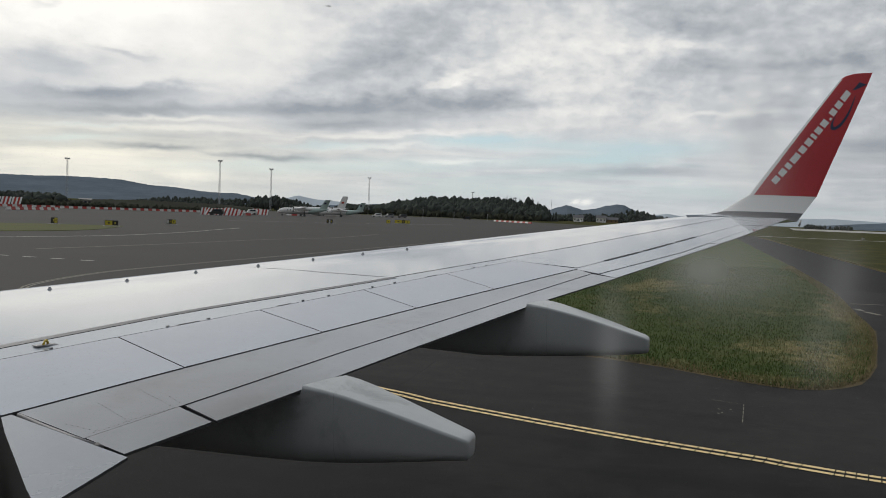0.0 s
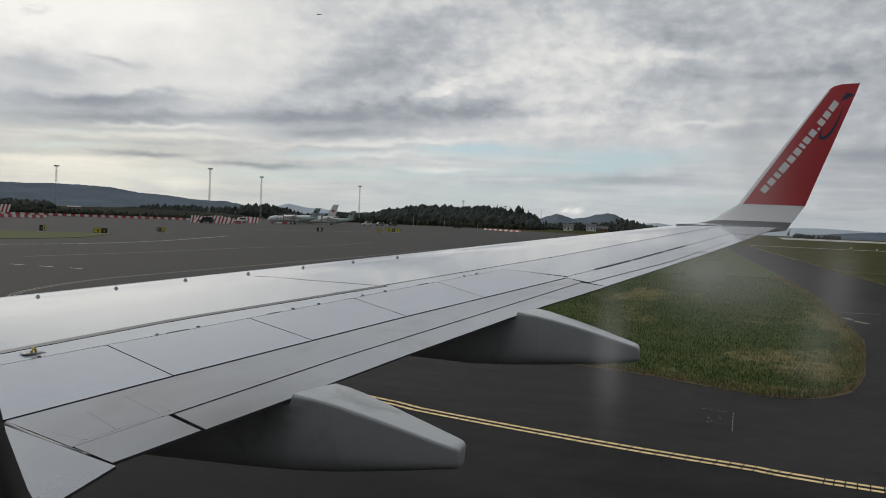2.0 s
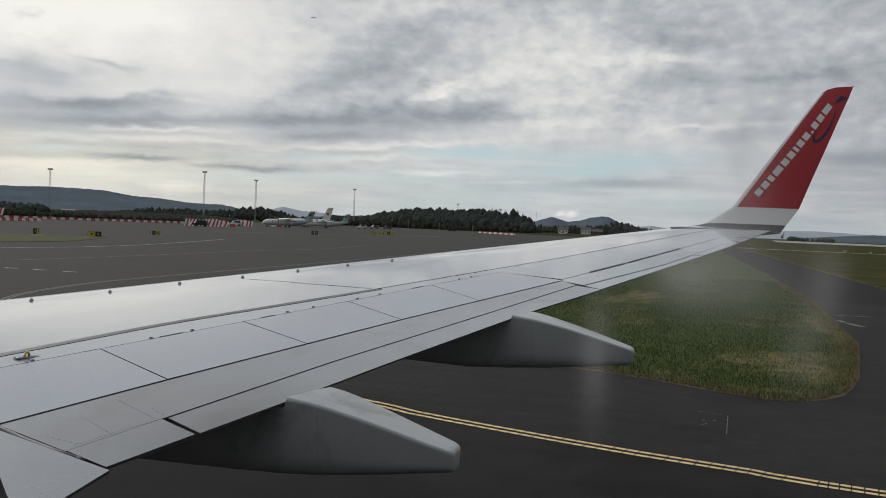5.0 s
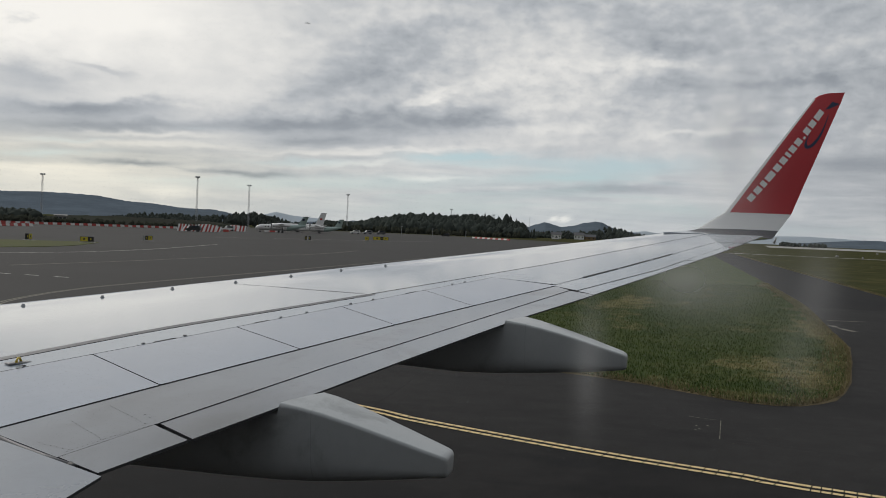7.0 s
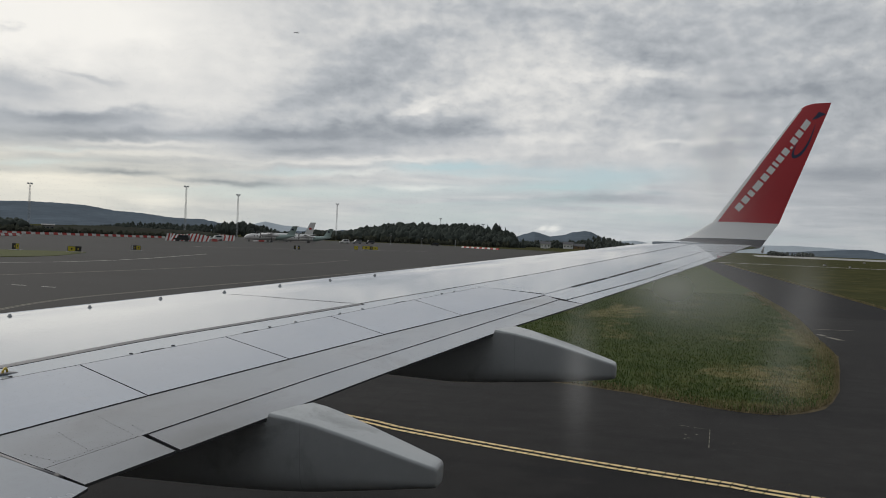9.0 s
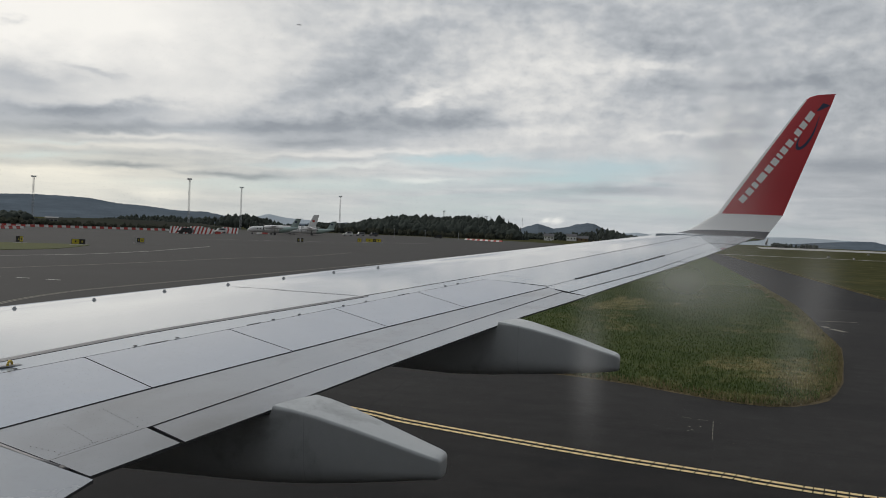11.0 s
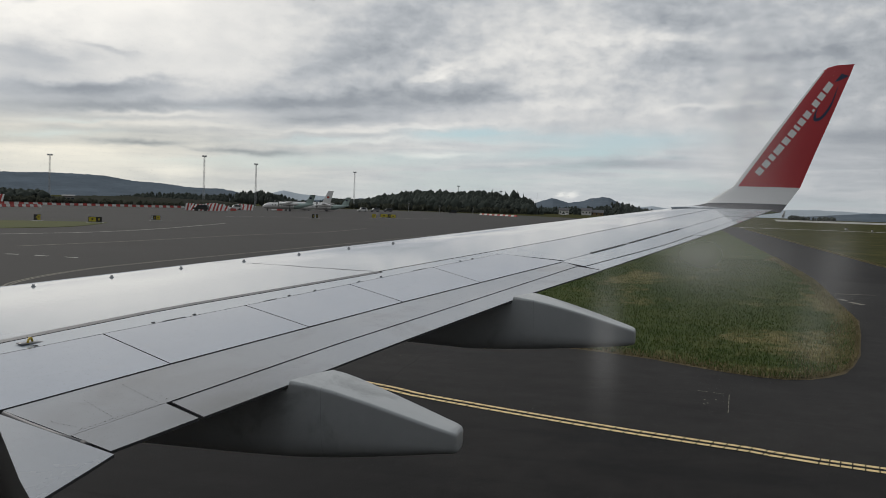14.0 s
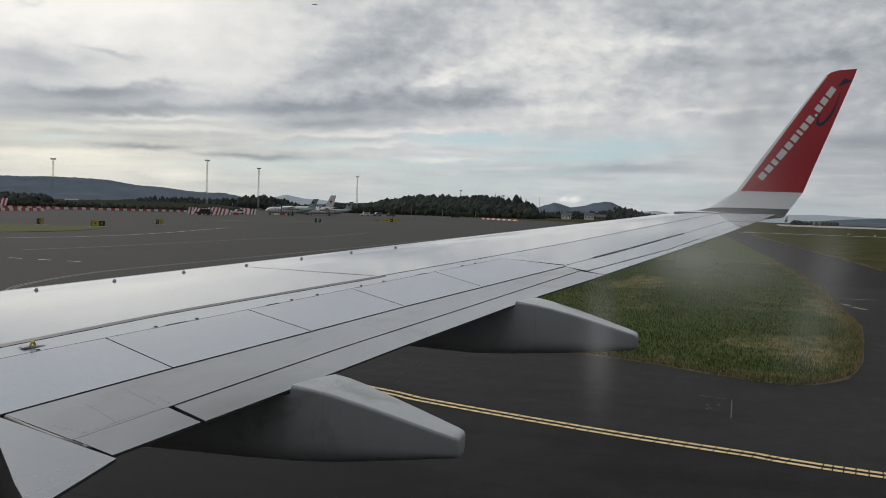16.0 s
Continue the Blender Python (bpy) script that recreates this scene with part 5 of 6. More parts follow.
wood("woodland", [(53.6, -0.15), (54.9, 0.10), (56.2, 0.30), (57.2, 0.28), (58.5, 0.34), (59.9, 0.29), (61.2, 0.42), (61.9, 0.58), (63.2, 0.66), (64.1, 0.46), (64.7, 0.27), (65.4, 0.12), (67.5, 0.05)], 600, 620, "line of dark trees behind the barriers", 70, 0.3, 5, (3.0, 4.6))
wood("woodland", [(80.0, 0.10), (81.4, 0.20), (83.0, 0.30), (83.9, 0.34), (84.8, 0.42), (85.5, 0.68), (86.2, 0.66), (86.8, 0.46), (87.8, 0.34), (88.6, 0.18), (90.5, 0.06)], 1080, 340, "scattered dark trees before the hills", 120, 0.3, 6, (4, 8))
wood("woodland", [(95.9, 0.04), (96.5, 0.12), (97.6, 0.10), (98.2, 0.02), (98.4, 0.0)], 1500, 55, "dark tree line beyond the runway", 100, 0.5, 7, (6, 11))
wood("woodland", [(80.4, 0.0), (81.4, 0.06), (82.2, -0.06), (83.0, 0.02), (84.4, 0.10), (85.6, 0.26), (86.6, 0.22), (88.0, 0.10), (90.0, -0.02)], 830, 170, "dark bushes before the houses", 40, 0.3, 16, (3, 5))
wood("woodland", [(65, 0.0), (69, 0.08), (71, 0.10), (76, 0.12), (80, 0.10)], 600, 260, "low scrub along the apron's edge", 20, 0.1, 8, (1.6, 3), "scrub")
wood("woodland", [(44, -0.1), (50, -0.15), (54, -0.22), (58, -0.22), (62, -0.22)], 385, 260, "low brown-green hedge behind the barrier row", 16, 0.0, 9, (1.6, 2.6), "scrub")

# ---- things round the apron


def bearing(px):
    """Bearing of a place along the view from the seat, from its run across the view."""
    return 75.7 + math.degrees(math.atan((px - 784) / 1567))


def light_mast(at, h):
    ob = empty("light_mast", at, "tall grey lattice floodlight mast beside the apron", "light mast", "apron floodlight masts", 20)
    bm = bmesh.new()
    w0, w1 = 0.44, 0.26
    corners = ((-1, -1), (1, -1), (1, 1), (-1, 1))
    o = Vector(at)
    for sx, sy in corners:
        rod(bm, o + Vector((sx * w0, sy * w0, 0)), o + Vector((sx * w1, sy * w1, h - 1)), 0.05, 0.04, 5)
    n = 14
    for k in range(n):
        f0, f1 = k / n, (k + 1) / n
        a, b = w0 + (w1 - w0) * f0, w0 + (w1 - w0) * f1
        for (x0, y0), (x1, y1) in zip(corners, corners[1:] + corners[:1]):
            rod(bm, o + Vector((x0 * a, y0 * a, f0 * (h - 1))), o + Vector((x1 * b, y1 * b, f1 * (h - 1))), 0.035, n=4)
    part("lattice", bm, M["mast"], ob)
    bm = bmesh.new()
    box(bm, o + Vector((0, 0, h - 0.9)), (2.0, 2.0, 0.18), 20)
    part("platform", bm, M["mast"], ob)
    for k in range(8):
        a = 2 * math.pi * k / 8
        bm = bmesh.new()
        box(bm, o + Vector((1.0 * math.cos(a), 1.0 * math.sin(a), h - 0.5)), (0.5, 0.35, 0.5), math.degrees(a), 0.8)
        part("floodlight", bm, M["mast"], ob)
    return ob


for x, y, h in ((345, 330, 26.5), (372.6, 296.2, 23.5), (410.7, 233.1, 26.2), (472.2, 235.5, 25.4), (579.8, 215.6, 26.0), (727.8, 179.2, 21.8), (687.0, 133.9, 17.6), (300, 352, 26.5)):
    light_mast((x, y, 0), h)


def parked_plane(at, rz, scale, nose, mid, tail, label, ttail=True, prop=True):
    """A twin with high wings and a T-tail, or a low-winged one; it points along +x before it is turned."""
    ob = empty("parked_airplane", (0, 0, 0), label, "airplane", "parked airplanes")
    T = pose(*at, 0, 0, rz) @ Matrix.Scale(scale, 4)

    def put(name, bm, mat, lab="", smooth=True):
        bm.transform(T)
        return part(name, bm, mat, ob, lab, smooth)
    ring = lambda x, zc, r, n=18: [Vector((x, r * math.cos(2 * math.pi * k / n), zc + r * math.sin(2 * math.pi * k / n))) for k in range(n)]
    st = [(11.1, 1.75, 0.05), (10.9, 1.8, 0.45), (10.2, 1.95, 0.85), (9.2, 2.1, 1.18), (8.0, 2.2, 1.34), (4.5, 2.2, 1.36), (4.4, 2.2, 1.36), (-2.0, 2.2, 1.36), (-2.1, 2.2, 1.36), (-4.5, 2.35, 1.26), (-7.5, 2.75, 0.86), (-10.0, 3.2, 0.42), (-11.1, 3.35, 0.15)]
    bm = bmesh.new()
    loft(bm, [ring(*s) for s in st])
    for f in bm.faces:
        x = f.calc_center_median().x
        f.material_index = 0 if x > 4.4 else 1 if x > -2.1 else 2
    put("fuselage", bm, [nose, mid, tail])
    bm = bmesh.new()
    zw = 3.6 if prop else 1.5
    wing = lambda y, c, z, t: [Vector((1.3 + c * 0.4, y, z)), Vector((1.3 + c * 0.2, y, z + t)), Vector((1.3 - c * 0.3, y, z + t * 0.8)), Vector((1.3 - c * 0.6, y, z)), Vector((1.3 - c * 0.2, y, z - t * 0.4))]
    loft(bm, [wing(-12.9, 1.3, zw + 0.3, 0.12), wing(-5, 2.3, zw + 0.05, 0.3), wing(0, 2.5, zw, 0.36), wing(5, 2.3, zw + 0.05, 0.3), wing(12.9, 1.3, zw + 0.3, 0.12)])
    put("wing", bm, M["white"])
    for s in (-1, 1):
        bm = bmesh.new()
        loft(bm, [[Vector((x, s * 3.9 + 0.95 * r * math.cos(2 * math.pi * k / 14), (zw - 0.5) + r * math.sin(2 * math.pi * k / 14))) for k in range(14)] for x, r in ((4.9, 0.22), (4.6, 0.45), (3.0, 0.66), (0.0, 0.7), (-2.6, 0.42), (-3.6, 0.08))])
        put("nacelle", bm, M["white"])
        if prop:
            bm = bmesh.new()
            for k in range(4):
                a = math.pi / 4 + k * math.pi / 2
                tip = Vector((5.0, s * 3.9 + 1.95 * math.cos(a), zw - 0.5 + 1.95 * math.sin(a)))
                rod(bm, (5.0, s * 3.9, zw - 0.5), tip, 0.14, 0.08, 5)
            put("propeller", bm, M["seal"])
        bm = bmesh.new()
        rod(bm, (0.2, s * 3.9, 0.45), (0.2, s * 3.9, zw - 0.6), 0.12, n=6)
        rod(bm, (0.2, s * 3.9 - 0.3, 0.45), (0.2, s * 3.9 + 0.3, 0.45), 0.45, n=14)
        put("main_gear", bm, M["seal"], smooth=False)
    bm = bmesh.new()
    rod(bm, (9.0, 0, 0.35), (9.0, 0, 1.3), 0.09, n=6)
    rod(bm, (9.0, -0.2, 0.32), (9.0, 0.2, 0.32), 0.32, n=12)
    put("nose_gear", bm, M["seal"], smooth=False)
    fin = lambda z, x0, x1, t: [Vector((x0, 0, z)), Vector(((x0 + x1) / 2, t, z)), Vector((x1, 0, z)), Vector(((x0 + x1) / 2, -t, z))]
    bm = bmesh.new()
    top = 7.4 if ttail else 8.6
    loft(bm, [fin(2.6, -5.2, -10.2, 0.22), fin(3.6, -7.2, -10.6, 0.2), fin(top, -9.6, -11.9, 0.12)])
    put("fin", bm, tail, smooth=False)
    bm = bmesh.new()
    zt = top if ttail else 3.3
    tp = lambda y, x0, x1: [Vector((x0, y, zt)), Vector(((x0 + x1) / 2, y, zt + 0.1)), Vector((x1, y, zt)), Vector(((x0 + x1) / 2, y, zt - 0.1))]
    loft(bm, [tp(-3.9, -10.9, -12.1), tp(0, -9.7, -12.2), tp(3.9, -10.9, -12.1)])
    put("tailplane", bm, M["white"], smooth=False)
    bm = bmesh.new()
    box(bm, (-9.6, 0, 5.9), (1.0, 0.5, 0.8), 0)
    put("tail_emblem", bm, M["navy"] if ttail else M["bar_red"], "dark emblem block", smooth=False)
    for k in range(9):
        for s in (-1, 1):
            bm = bmesh.new()
            box(bm, (7.0 - k * 1.2, s * 1.33, 2.55), (0.35, 0.05, 0.42))
            put("cabin_window", bm, M["glass_dark"], smooth=False)
    bm = bmesh.new()
    box(bm, (10.0, 0, 2.45), (0.5, 1.1, 0.35), 0, 0.7)
    put("windscreen", bm, M["glass_dark"], smooth=False)
    return ob


a0 = bearing(480)
parked_plane(polar(bearing(478), 340), 180 - a0 + 12, 0.88, M["white"], M["white"], M["tail_green"], "white twin-propeller airliner with a pale green tail, parked")
parked_plane(polar(bearing(508), 392), 180 - a0 + 2, 1.03, M["white"], M["white"], M["white"], "white airliner with an emblem on its fin, parked behind another", False, False)
parked_plane(polar(bearing(547), 372), 180 - a0 - 6, 0.83, M["white"], M["white"], M["tail_green"], "pale green twin-propeller airliner with a T-tail, parked")


def barrier(at, rz, red, L=2.4, h=0.9, label=None):
    m_ = M["bar_red"] if red else M["bar_white"]
    bm = bmesh.new()
    prof = [(-0.30, 0), (-0.30, 0.18), (-0.14, 0.5), (-0.12, h), (0.12, h), (0.14, 0.5), (0.30, 0.18), (0.30, 0)]
    loft(bm, [[Vector((x, y, z)) for y, z in prof] for x in (-L / 2 + 0.03, L / 2 - 0.03)])
    bm.transform(pose(*at, 0, 0, rz))
    ob = part("road_barrier", bm, m_, None)
    return tagged(ob, label or ("red plastic road barrier in a long row" if red else "white plastic road barrier in a long row"), "barrier", "red and white barriers")


def barrier_row(a, b, start=0, L=1.5):
    a, b = Vector(a), Vector(b)
    n = int((b - a).length / L)
    ang = math.degrees(math.atan2(b.y - a.y, b.x - a.x))
    for k in range(n):
        p = a.lerp(b, (k + 0.5) / n)
        barrier((p.x, p.y, 0), ang, (k + start) % 2 == 0, L, 0.8)


barrier_row(polar(bearing(-175), 300), polar(bearing(292), 340))
barrier_row(polar(bearing(-60), 246), polar(bearing(34), 262), 1)
barrier_row(polar(bearing(818), 455), polar(bearing(884), 415), 1, 3.0)
barrier_row(polar(bearing(84), 320), polar(bearing(100), 322), 1, 2.0)
barrier_row(polar(bearing(448), 352), polar(bearing(478), 350), 1, 2.2)
barrier_row(polar(bearing(372), 300), polar(bearing(388), 302), 0, 2.0)


def striped_board(at, rz, lean, w, h):
    ob = empty("striped_board", at, "red and white striped closure board leaning in a stack", "closure board", "stack of striped boards", rz)
    n = 5
    T = pose(*at, 0, 0, rz) @ pose(0, 0, 0, lean, 0, 0)
    for k in range(n):
        bm = bmesh.new()
        x0, x1 = -w / 2 + w * k / n, -w / 2 + w * (k + 1) / n
        sl = 0.35
        vs = [Vector((x0 - sl, 0, 0)), Vector((x1 - sl, 0, 0)), Vector((x1 + sl, 0, h)), Vector((x0 + sl, 0, h))]
        loft(bm, [[v + Vector((0, -0.04, 0)) for v in vs], [v + Vector((0, 0.04, 0)) for v in vs]])
        bm.transform(T)
        part("stripe_board", bm, M["bar_red"] if k % 2 else M["white"], ob)
    for s in (-1, 1):
        bm = bmesh.new()
        rod(bm, (s * w * 0.4, 0, h * 0.8), (s * w * 0.4, h * 0.75, h * 0.8 * 0 - math.sin(radians(-lean)) * 0), 0.05, n=5)
        bm.transform(T)
        part("prop", bm, M["galv"], ob)


rb = random.Random(8)
for px in (302, 310, 318, 327, 335, 342, 349, 356, 364):
    p = polar(bearing(px), 288 + rb.uniform(-6, 6))
    striped_board((p.x, p.y, 0), -bearing(px) + rb.uniform(-25, 25), -rb.uniform(12, 28), 2.6, rb.uniform(1.7, 2.5))
for px in (393, 401, 409):
    p = polar(bearing(px), 330 + rb.uniform(-6, 6))
    striped_board((p.x, p.y, 0), -bearing(px) + rb.uniform(-25, 25), -rb.uniform(20, 34), 3.0, rb.uniform(1.8, 2.4))
for k, (x, y) in enumerate(((262, 236), (265, 234), (268, 232))):
    striped_board((x, y, 0), -50, -20, 3.2, 3.2)


def taxi_sign(at, rz, faces, label, hgt=0.55):
    """A low lit sign: a row of faces on a frame, on stub legs over a pale plinth."""
    ob = empty("taxiway_sign", at, label, "sign", "taxiway signs", rz)
    T = pose(*at, 0, 0, rz)
    tot = sum(w for w, _ in faces)
    x = -tot / 2
    bm = bmesh.new()
    box(bm, (0, 0, 0.035), (tot + 0.5, 0.9, 0.07), 0)
    bm.transform(T)
    part("plinth", bm, M["concrete"], ob)
    bm = bmesh.new()
    box(bm, (0, 0.06, 0.2 + hgt / 2), (tot + 0.08, 0.16, hgt + 0.08), 0)
    bm.transform(T)
    part("sign_box", bm, M["black"], ob)
    for w, m_ in faces:
        bm = bmesh.new()
        box(bm, (x + w / 2, -0.035, 0.2 + hgt / 2), (w - 0.04, 0.03, hgt), 0)
        bm.transform(T)
        part("sign_face", bm, m_, ob)
        bm = bmesh.new()
        dark = m_ is not M["black"]
        box(bm, (x + w / 2, -0.055, 0.2 + hgt / 2), (w * 0.24, 0.012, hgt * 0.42), 0)
        bm.transform(T)
        part("symbol_bar", bm, M["black"] if dark else M["sign_y"], ob)
        x += w
    for s in (-1, 1):
        bm = bmesh.new()
        rod(bm, (s * tot * 0.38, 0.06, 0.05), (s * tot * 0.38, 0.06, 0.2), 0.04, n=6)
        bm.transform(T)
        part("leg", bm, M["galv"], ob)


Y, K, W_ = M["sign_y"], M["black"], M["white"]
face = lambda px: -bearing(px)
taxi_sign((102.2, 75.9, 0.0), face(28) + 50, [(0.45, K), (0.6, Y)], "small yellow and black taxiway sign at the grass edge", 0.68)
taxi_sign((104.8, 68.8, 0.0), face(131), [(0.95, Y), (0.70, K)], "yellow and black taxiway sign on a pale plinth", 0.58)
taxi_sign((125.5, 73.1, 0.0), face(240), [(0.25, W_), (0.45, K), (0.62, Y)], "small yellow, black and white taxiway sign", 0.6)
taxi_sign((188.4, 73.2, 0.0), face(525), [(0.5, K), (0.3, W_), (0.5, K)], "small dark taxiway sign far out on the apron", 0.8)
taxi_sign((224.7, 72.1, 0.0), face(630), [(1.0, Y)], "single yellow taxiway sign far out on the apron", 0.85)
taxi_sign((235.3, 71.8, 0.0), face(655), [(2.0, Y), (0.8, K), (1.4, Y)], "long yellow taxiway sign far out on the apron", 0.8)

# white direction board behind the wing, and a lamp board on the apron


def lamp_board(at, rz, L, h, n, label):
    ob = empty("lamp_board", at, label, "sign", "", rz)
    T = pose(*at, 0, 0, rz)
    bm = bmesh.new()
    box(bm, (0, 0, 0.06), (L + 0.7, 1.0, 0.12))
    bm.transform(T)
    part("plinth", bm, M["concrete"], ob)
    for k in range(n):
        bm = bmesh.new()
        box(bm, (-L / 2 + L * (k + 0.5) / n, 0, 0.16 + h / 2), (L / n - 0.04, 0.14, h), 0, 1.0, 0.01)
        bm.transform(T)
        part("back_panel", bm, M["galv"], ob)
    for s in (-1, 1):
        bm = bmesh.new()
        box(bm, (s * (L / 2 + 0.18), 0, 0.16 + h / 2), (0.34, 0.24, h))
        bm.transform(T)
        e = part("end_panel", bm, M["orange"], ob)
        bm = bmesh.new()
        rod(bm, (s * (L / 2 + 0.18), -0.14, 0.16 + h / 2), (s * (L / 2 + 0.18), -0.19, 0.16 + h / 2), 0.11, n=12)
        bm.transform(T)
        part("lamp", bm, M["bar_red"], e)
    bm = bmesh.new()
    box(bm, (0, 0, 0.18 + h), (L + 0.7, 0.18, 0.04))
    bm.transform(T)
    part("cap_rail", bm, M["white"], ob)


lamp_board((49, 9.2, 0.04), -62, 3.4, 0.75, 3, "pale metal sign backs with orange ends in the grass")
lamp_board((60.6, 78.4, 0.0), -35, 2.2, 0.9, 2, "pale lamp board with red lamps on a concrete plinth")


def guard_light(at, rz, label):
    """A pair of hooded lamps on a post over a round plate."""
    ob = empty("guard_light", at, label, "runway light", "guard lights", rz)
    T = pose(*at, 0, 0, rz)
    bm = bmesh.new()
    rod(bm, (0, 0, 0), (0, 0, 0.03), 0.42, 0.40, 24)
    bm.transform(T)
    part("base_plate", bm, M["white"], ob, "pale round base plate")
    bm = bmesh.new()
    rod(bm, (0, 0, 0.03), (0, 0, 0.30), 0.05, n=10)
    rod(bm, (-0.12, 0, 0.03), (-0.05, 0, 0.28), 0.02, n=6)
    bm.transform(T)
    part("post", bm, M["galv"], ob)
    bm = bmesh.new()
    box(bm, (0, 0.06, 0.52), (0.62, 0.22, 0.44), 0, 1.0, 0.02)
    bm.transform(T)
    part("housing", bm, M["orange"], ob, "orange housing")
    for s in (-1, 1):
        bm = bmesh.new()
        ring = lambda y, r: [Vector((s * 0.16 + r * math.cos(2 * math.pi * k / 14), y, 0.52 + r * math.sin(2 * math.pi * k / 14))) for k in range(14)]
        loft(bm, [ring(-0.04, 0.12), ring(-0.26, 0.13), ring(-0.26, 0.115), ring(-0.06, 0.10)])
        bm.transform(T)
        v = part("visor", bm, M["black"], ob)
        bm = bmesh.new()
        rod(bm, (s * 0.16, -0.05, 0.52), (s * 0.16, -0.07, 0.52), 0.1, n=12)
        bm.transform(T)
        part("lens", bm, M["bar_red"], v)


guard_light((16.6, -51.0, 0), 60, "orange guard light with black hoods on a round plate")
guard_light((13.9, -51.0, 0), 60, "orange guard light with black hoods on a round plate")


def guidance_sign():
    """White ballast slabs with round holes, and a long lit sign board on their edge: grey ribbed back, coloured faces."""
    for k in range(4):
        x = 23.0 + 2.35 * k
        n = 32
        d = 0.0 if k < 2 else 0.22
        hole = [(x + 0.62 * math.cos(2 * math.pi * i / n), -52.15 + d + 0.50 * math.sin(2 * math.pi * i / n)) for i in range(n)]
        out = []
        for hx, hy in hole:
            dx, dy = hx - x, hy + 52.15 - d
            s = min(1.14 / max(1e-6, abs(dx)), 0.95 / max(1e-6, abs(dy)))
            out.append((x + dx * s, -52.15 + d + dy * s + 0.10))
        z = 0.42 - 0.03 * (k % 2)
        bm = bmesh.new()
        loft(bm, [[Vector((p[0], p[1], 0.003)) for p in out], [Vector((p[0], p[1], z - 0.02)) for p in out], [Vector((p[0] + (x - p[0]) * 0.015, p[1] + (-52.05 + d - p[1]) * 0.02, z)) for p in out], [Vector((p[0], p[1], z)) for p in hole], [Vector((p[0], p[1], 0.05)) for p in hole]], cap=False)
        b = part("ballast_slab", bm, M["white"], None)
        tagged(b, "white concrete ballast slab with a round dark hole", "concrete slab", "ballast slabs under the sign")
        bm = bmesh.new()
        bm.faces.new([bm.verts.new((p[0], p[1], 0.06)) for p in hole])
        part("hole_floor", bm, M["seal"], b)
    bm = bmesh.new()
    loft(bm, [[Vector((20.9, y, 0.006)), Vector((20.92, y, 0.06)), Vector((21.82, y, 0.40)), Vector((21.82, y, 0.006))] for y in (-53.05, -50.95)])
    tagged(part("concrete_ramp", bm, M["concrete"], None), "sloped grey concrete ramp at the end of the slabs", "concrete slab")
    bm = bmesh.new()
    box(bm, (26.4, -50.88, 0.20), (9.4, 0.32, 0.40), 0, 1.0, 0.02)
    tagged(part("sign_plinth", bm, M["white"], None), "long white concrete plinth under the sign board", "plinth")
    ob = empty("guidance_sign", (26.4, -50.9, 0.40), "long lit taxiway sign with yellow, black and red faces on slabs", "sign")
    z0, h = 0.46, 1.15
    for k in range(10):
        bm = bmesh.new()
        x = 22.25 + 0.92 * k
        box(bm, (x, -50.93, z0 + h / 2), (0.90, 0.16, h), 0, 1.0, 0.012)
        box(bm, (x - 0.42, -51.05, z0 + h / 2), (0.06, 0.10, h - 0.06))
        part("back_panel", bm, M["galv"], ob, "ribbed grey metal back")
        bm = bmesh.new()
        box(bm, (x, -50.90, z0 + h + 0.03), (0.90, 0.30, 0.06), 0, 1.0, 0.01)
        cap = part("top_cap", bm, M["bar_white"], ob, "white top cap with bolts")
        bm = bmesh.new()
        rod(bm, (x - 0.2, -50.90, z0 + h + 0.06), (x - 0.2, -50.90, z0 + h + 0.085), 0.03, n=8)
        part("bolt", bm, M["seal"], cap)
        bm = bmesh.new()
        rod(bm, (x, -51.08, 0.40), (x, -50.96, z0 + 0.12), 0.03, n=6)
        part("foot", bm, M["galv"], ob)
    for xa, xb, mat_, lab in ((21.82, 23.9, "bar_red", "red face"), (23.94, 25.0, "black", "black face"), (25.04, 28.1, "sign_y", "yellow face"), (28.14, 30.9, "sign_y", "yellow face")):
        bm = bmesh.new()
        box(bm, ((xa + xb) / 2, -50.81, z0 + h / 2), (xb - xa, 0.06, h - 0.06), 0, 1.0, 0.008)
        f = part("sign_face", bm, M[mat_], ob, lab)
        if mat_ == "bar_red":
            tx = bpy.data.curves.new("sign_text", "FONT")
            tx.body, tx.size, tx.align_x, tx.align_y, tx.extrude = "35-17", 0.74, "CENTER", "CENTER", 0.004
            tmp = new("sign_text", tx)
            me = tmp.to_mesh().copy()
            bpy.data.objects.remove(tmp)
            me.name = "sign_text"
            me.transform(pose((xa + xb) / 2, -50.772, z0 + h / 2, 90, 0, 180))
            me.materials.append(M["white"])
            t_ = new("sign_text", me)
            t_.parent = f
        else:
            n = 2 if mat_ == "black" else 5
            for i in range(n):
                bm = bmesh.new()
                w = (xb - xa) / n
                box(bm, (xa + w * (i + 0.5), -50.775, z0 + h / 2), (w * 0.5, 0.012, h * 0.5))
                part("symbol_bar", bm, M["sign_y"] if mat_ == "black" else M["black"], f)


guidance_sign()
for x, y in ((20.9, -53.1), (20.9, -50.7)):
    bm = bmesh.new()
    rod(bm, (x, y, 0), (x, y, 0.62), 0.04, n=10)
    post = part("marker_post", bm, M["blue"], None, smooth=True)
    tagged(post, "thin blue marker post with a white cap", "marker post", "blue marker posts")
    bm = bmesh.new()
    rod(bm, (x, y, 0.62), (x, y, 0.70), 0.045, 0.03, n=10)
    part("cap", bm, M["white"], post, "white cap")


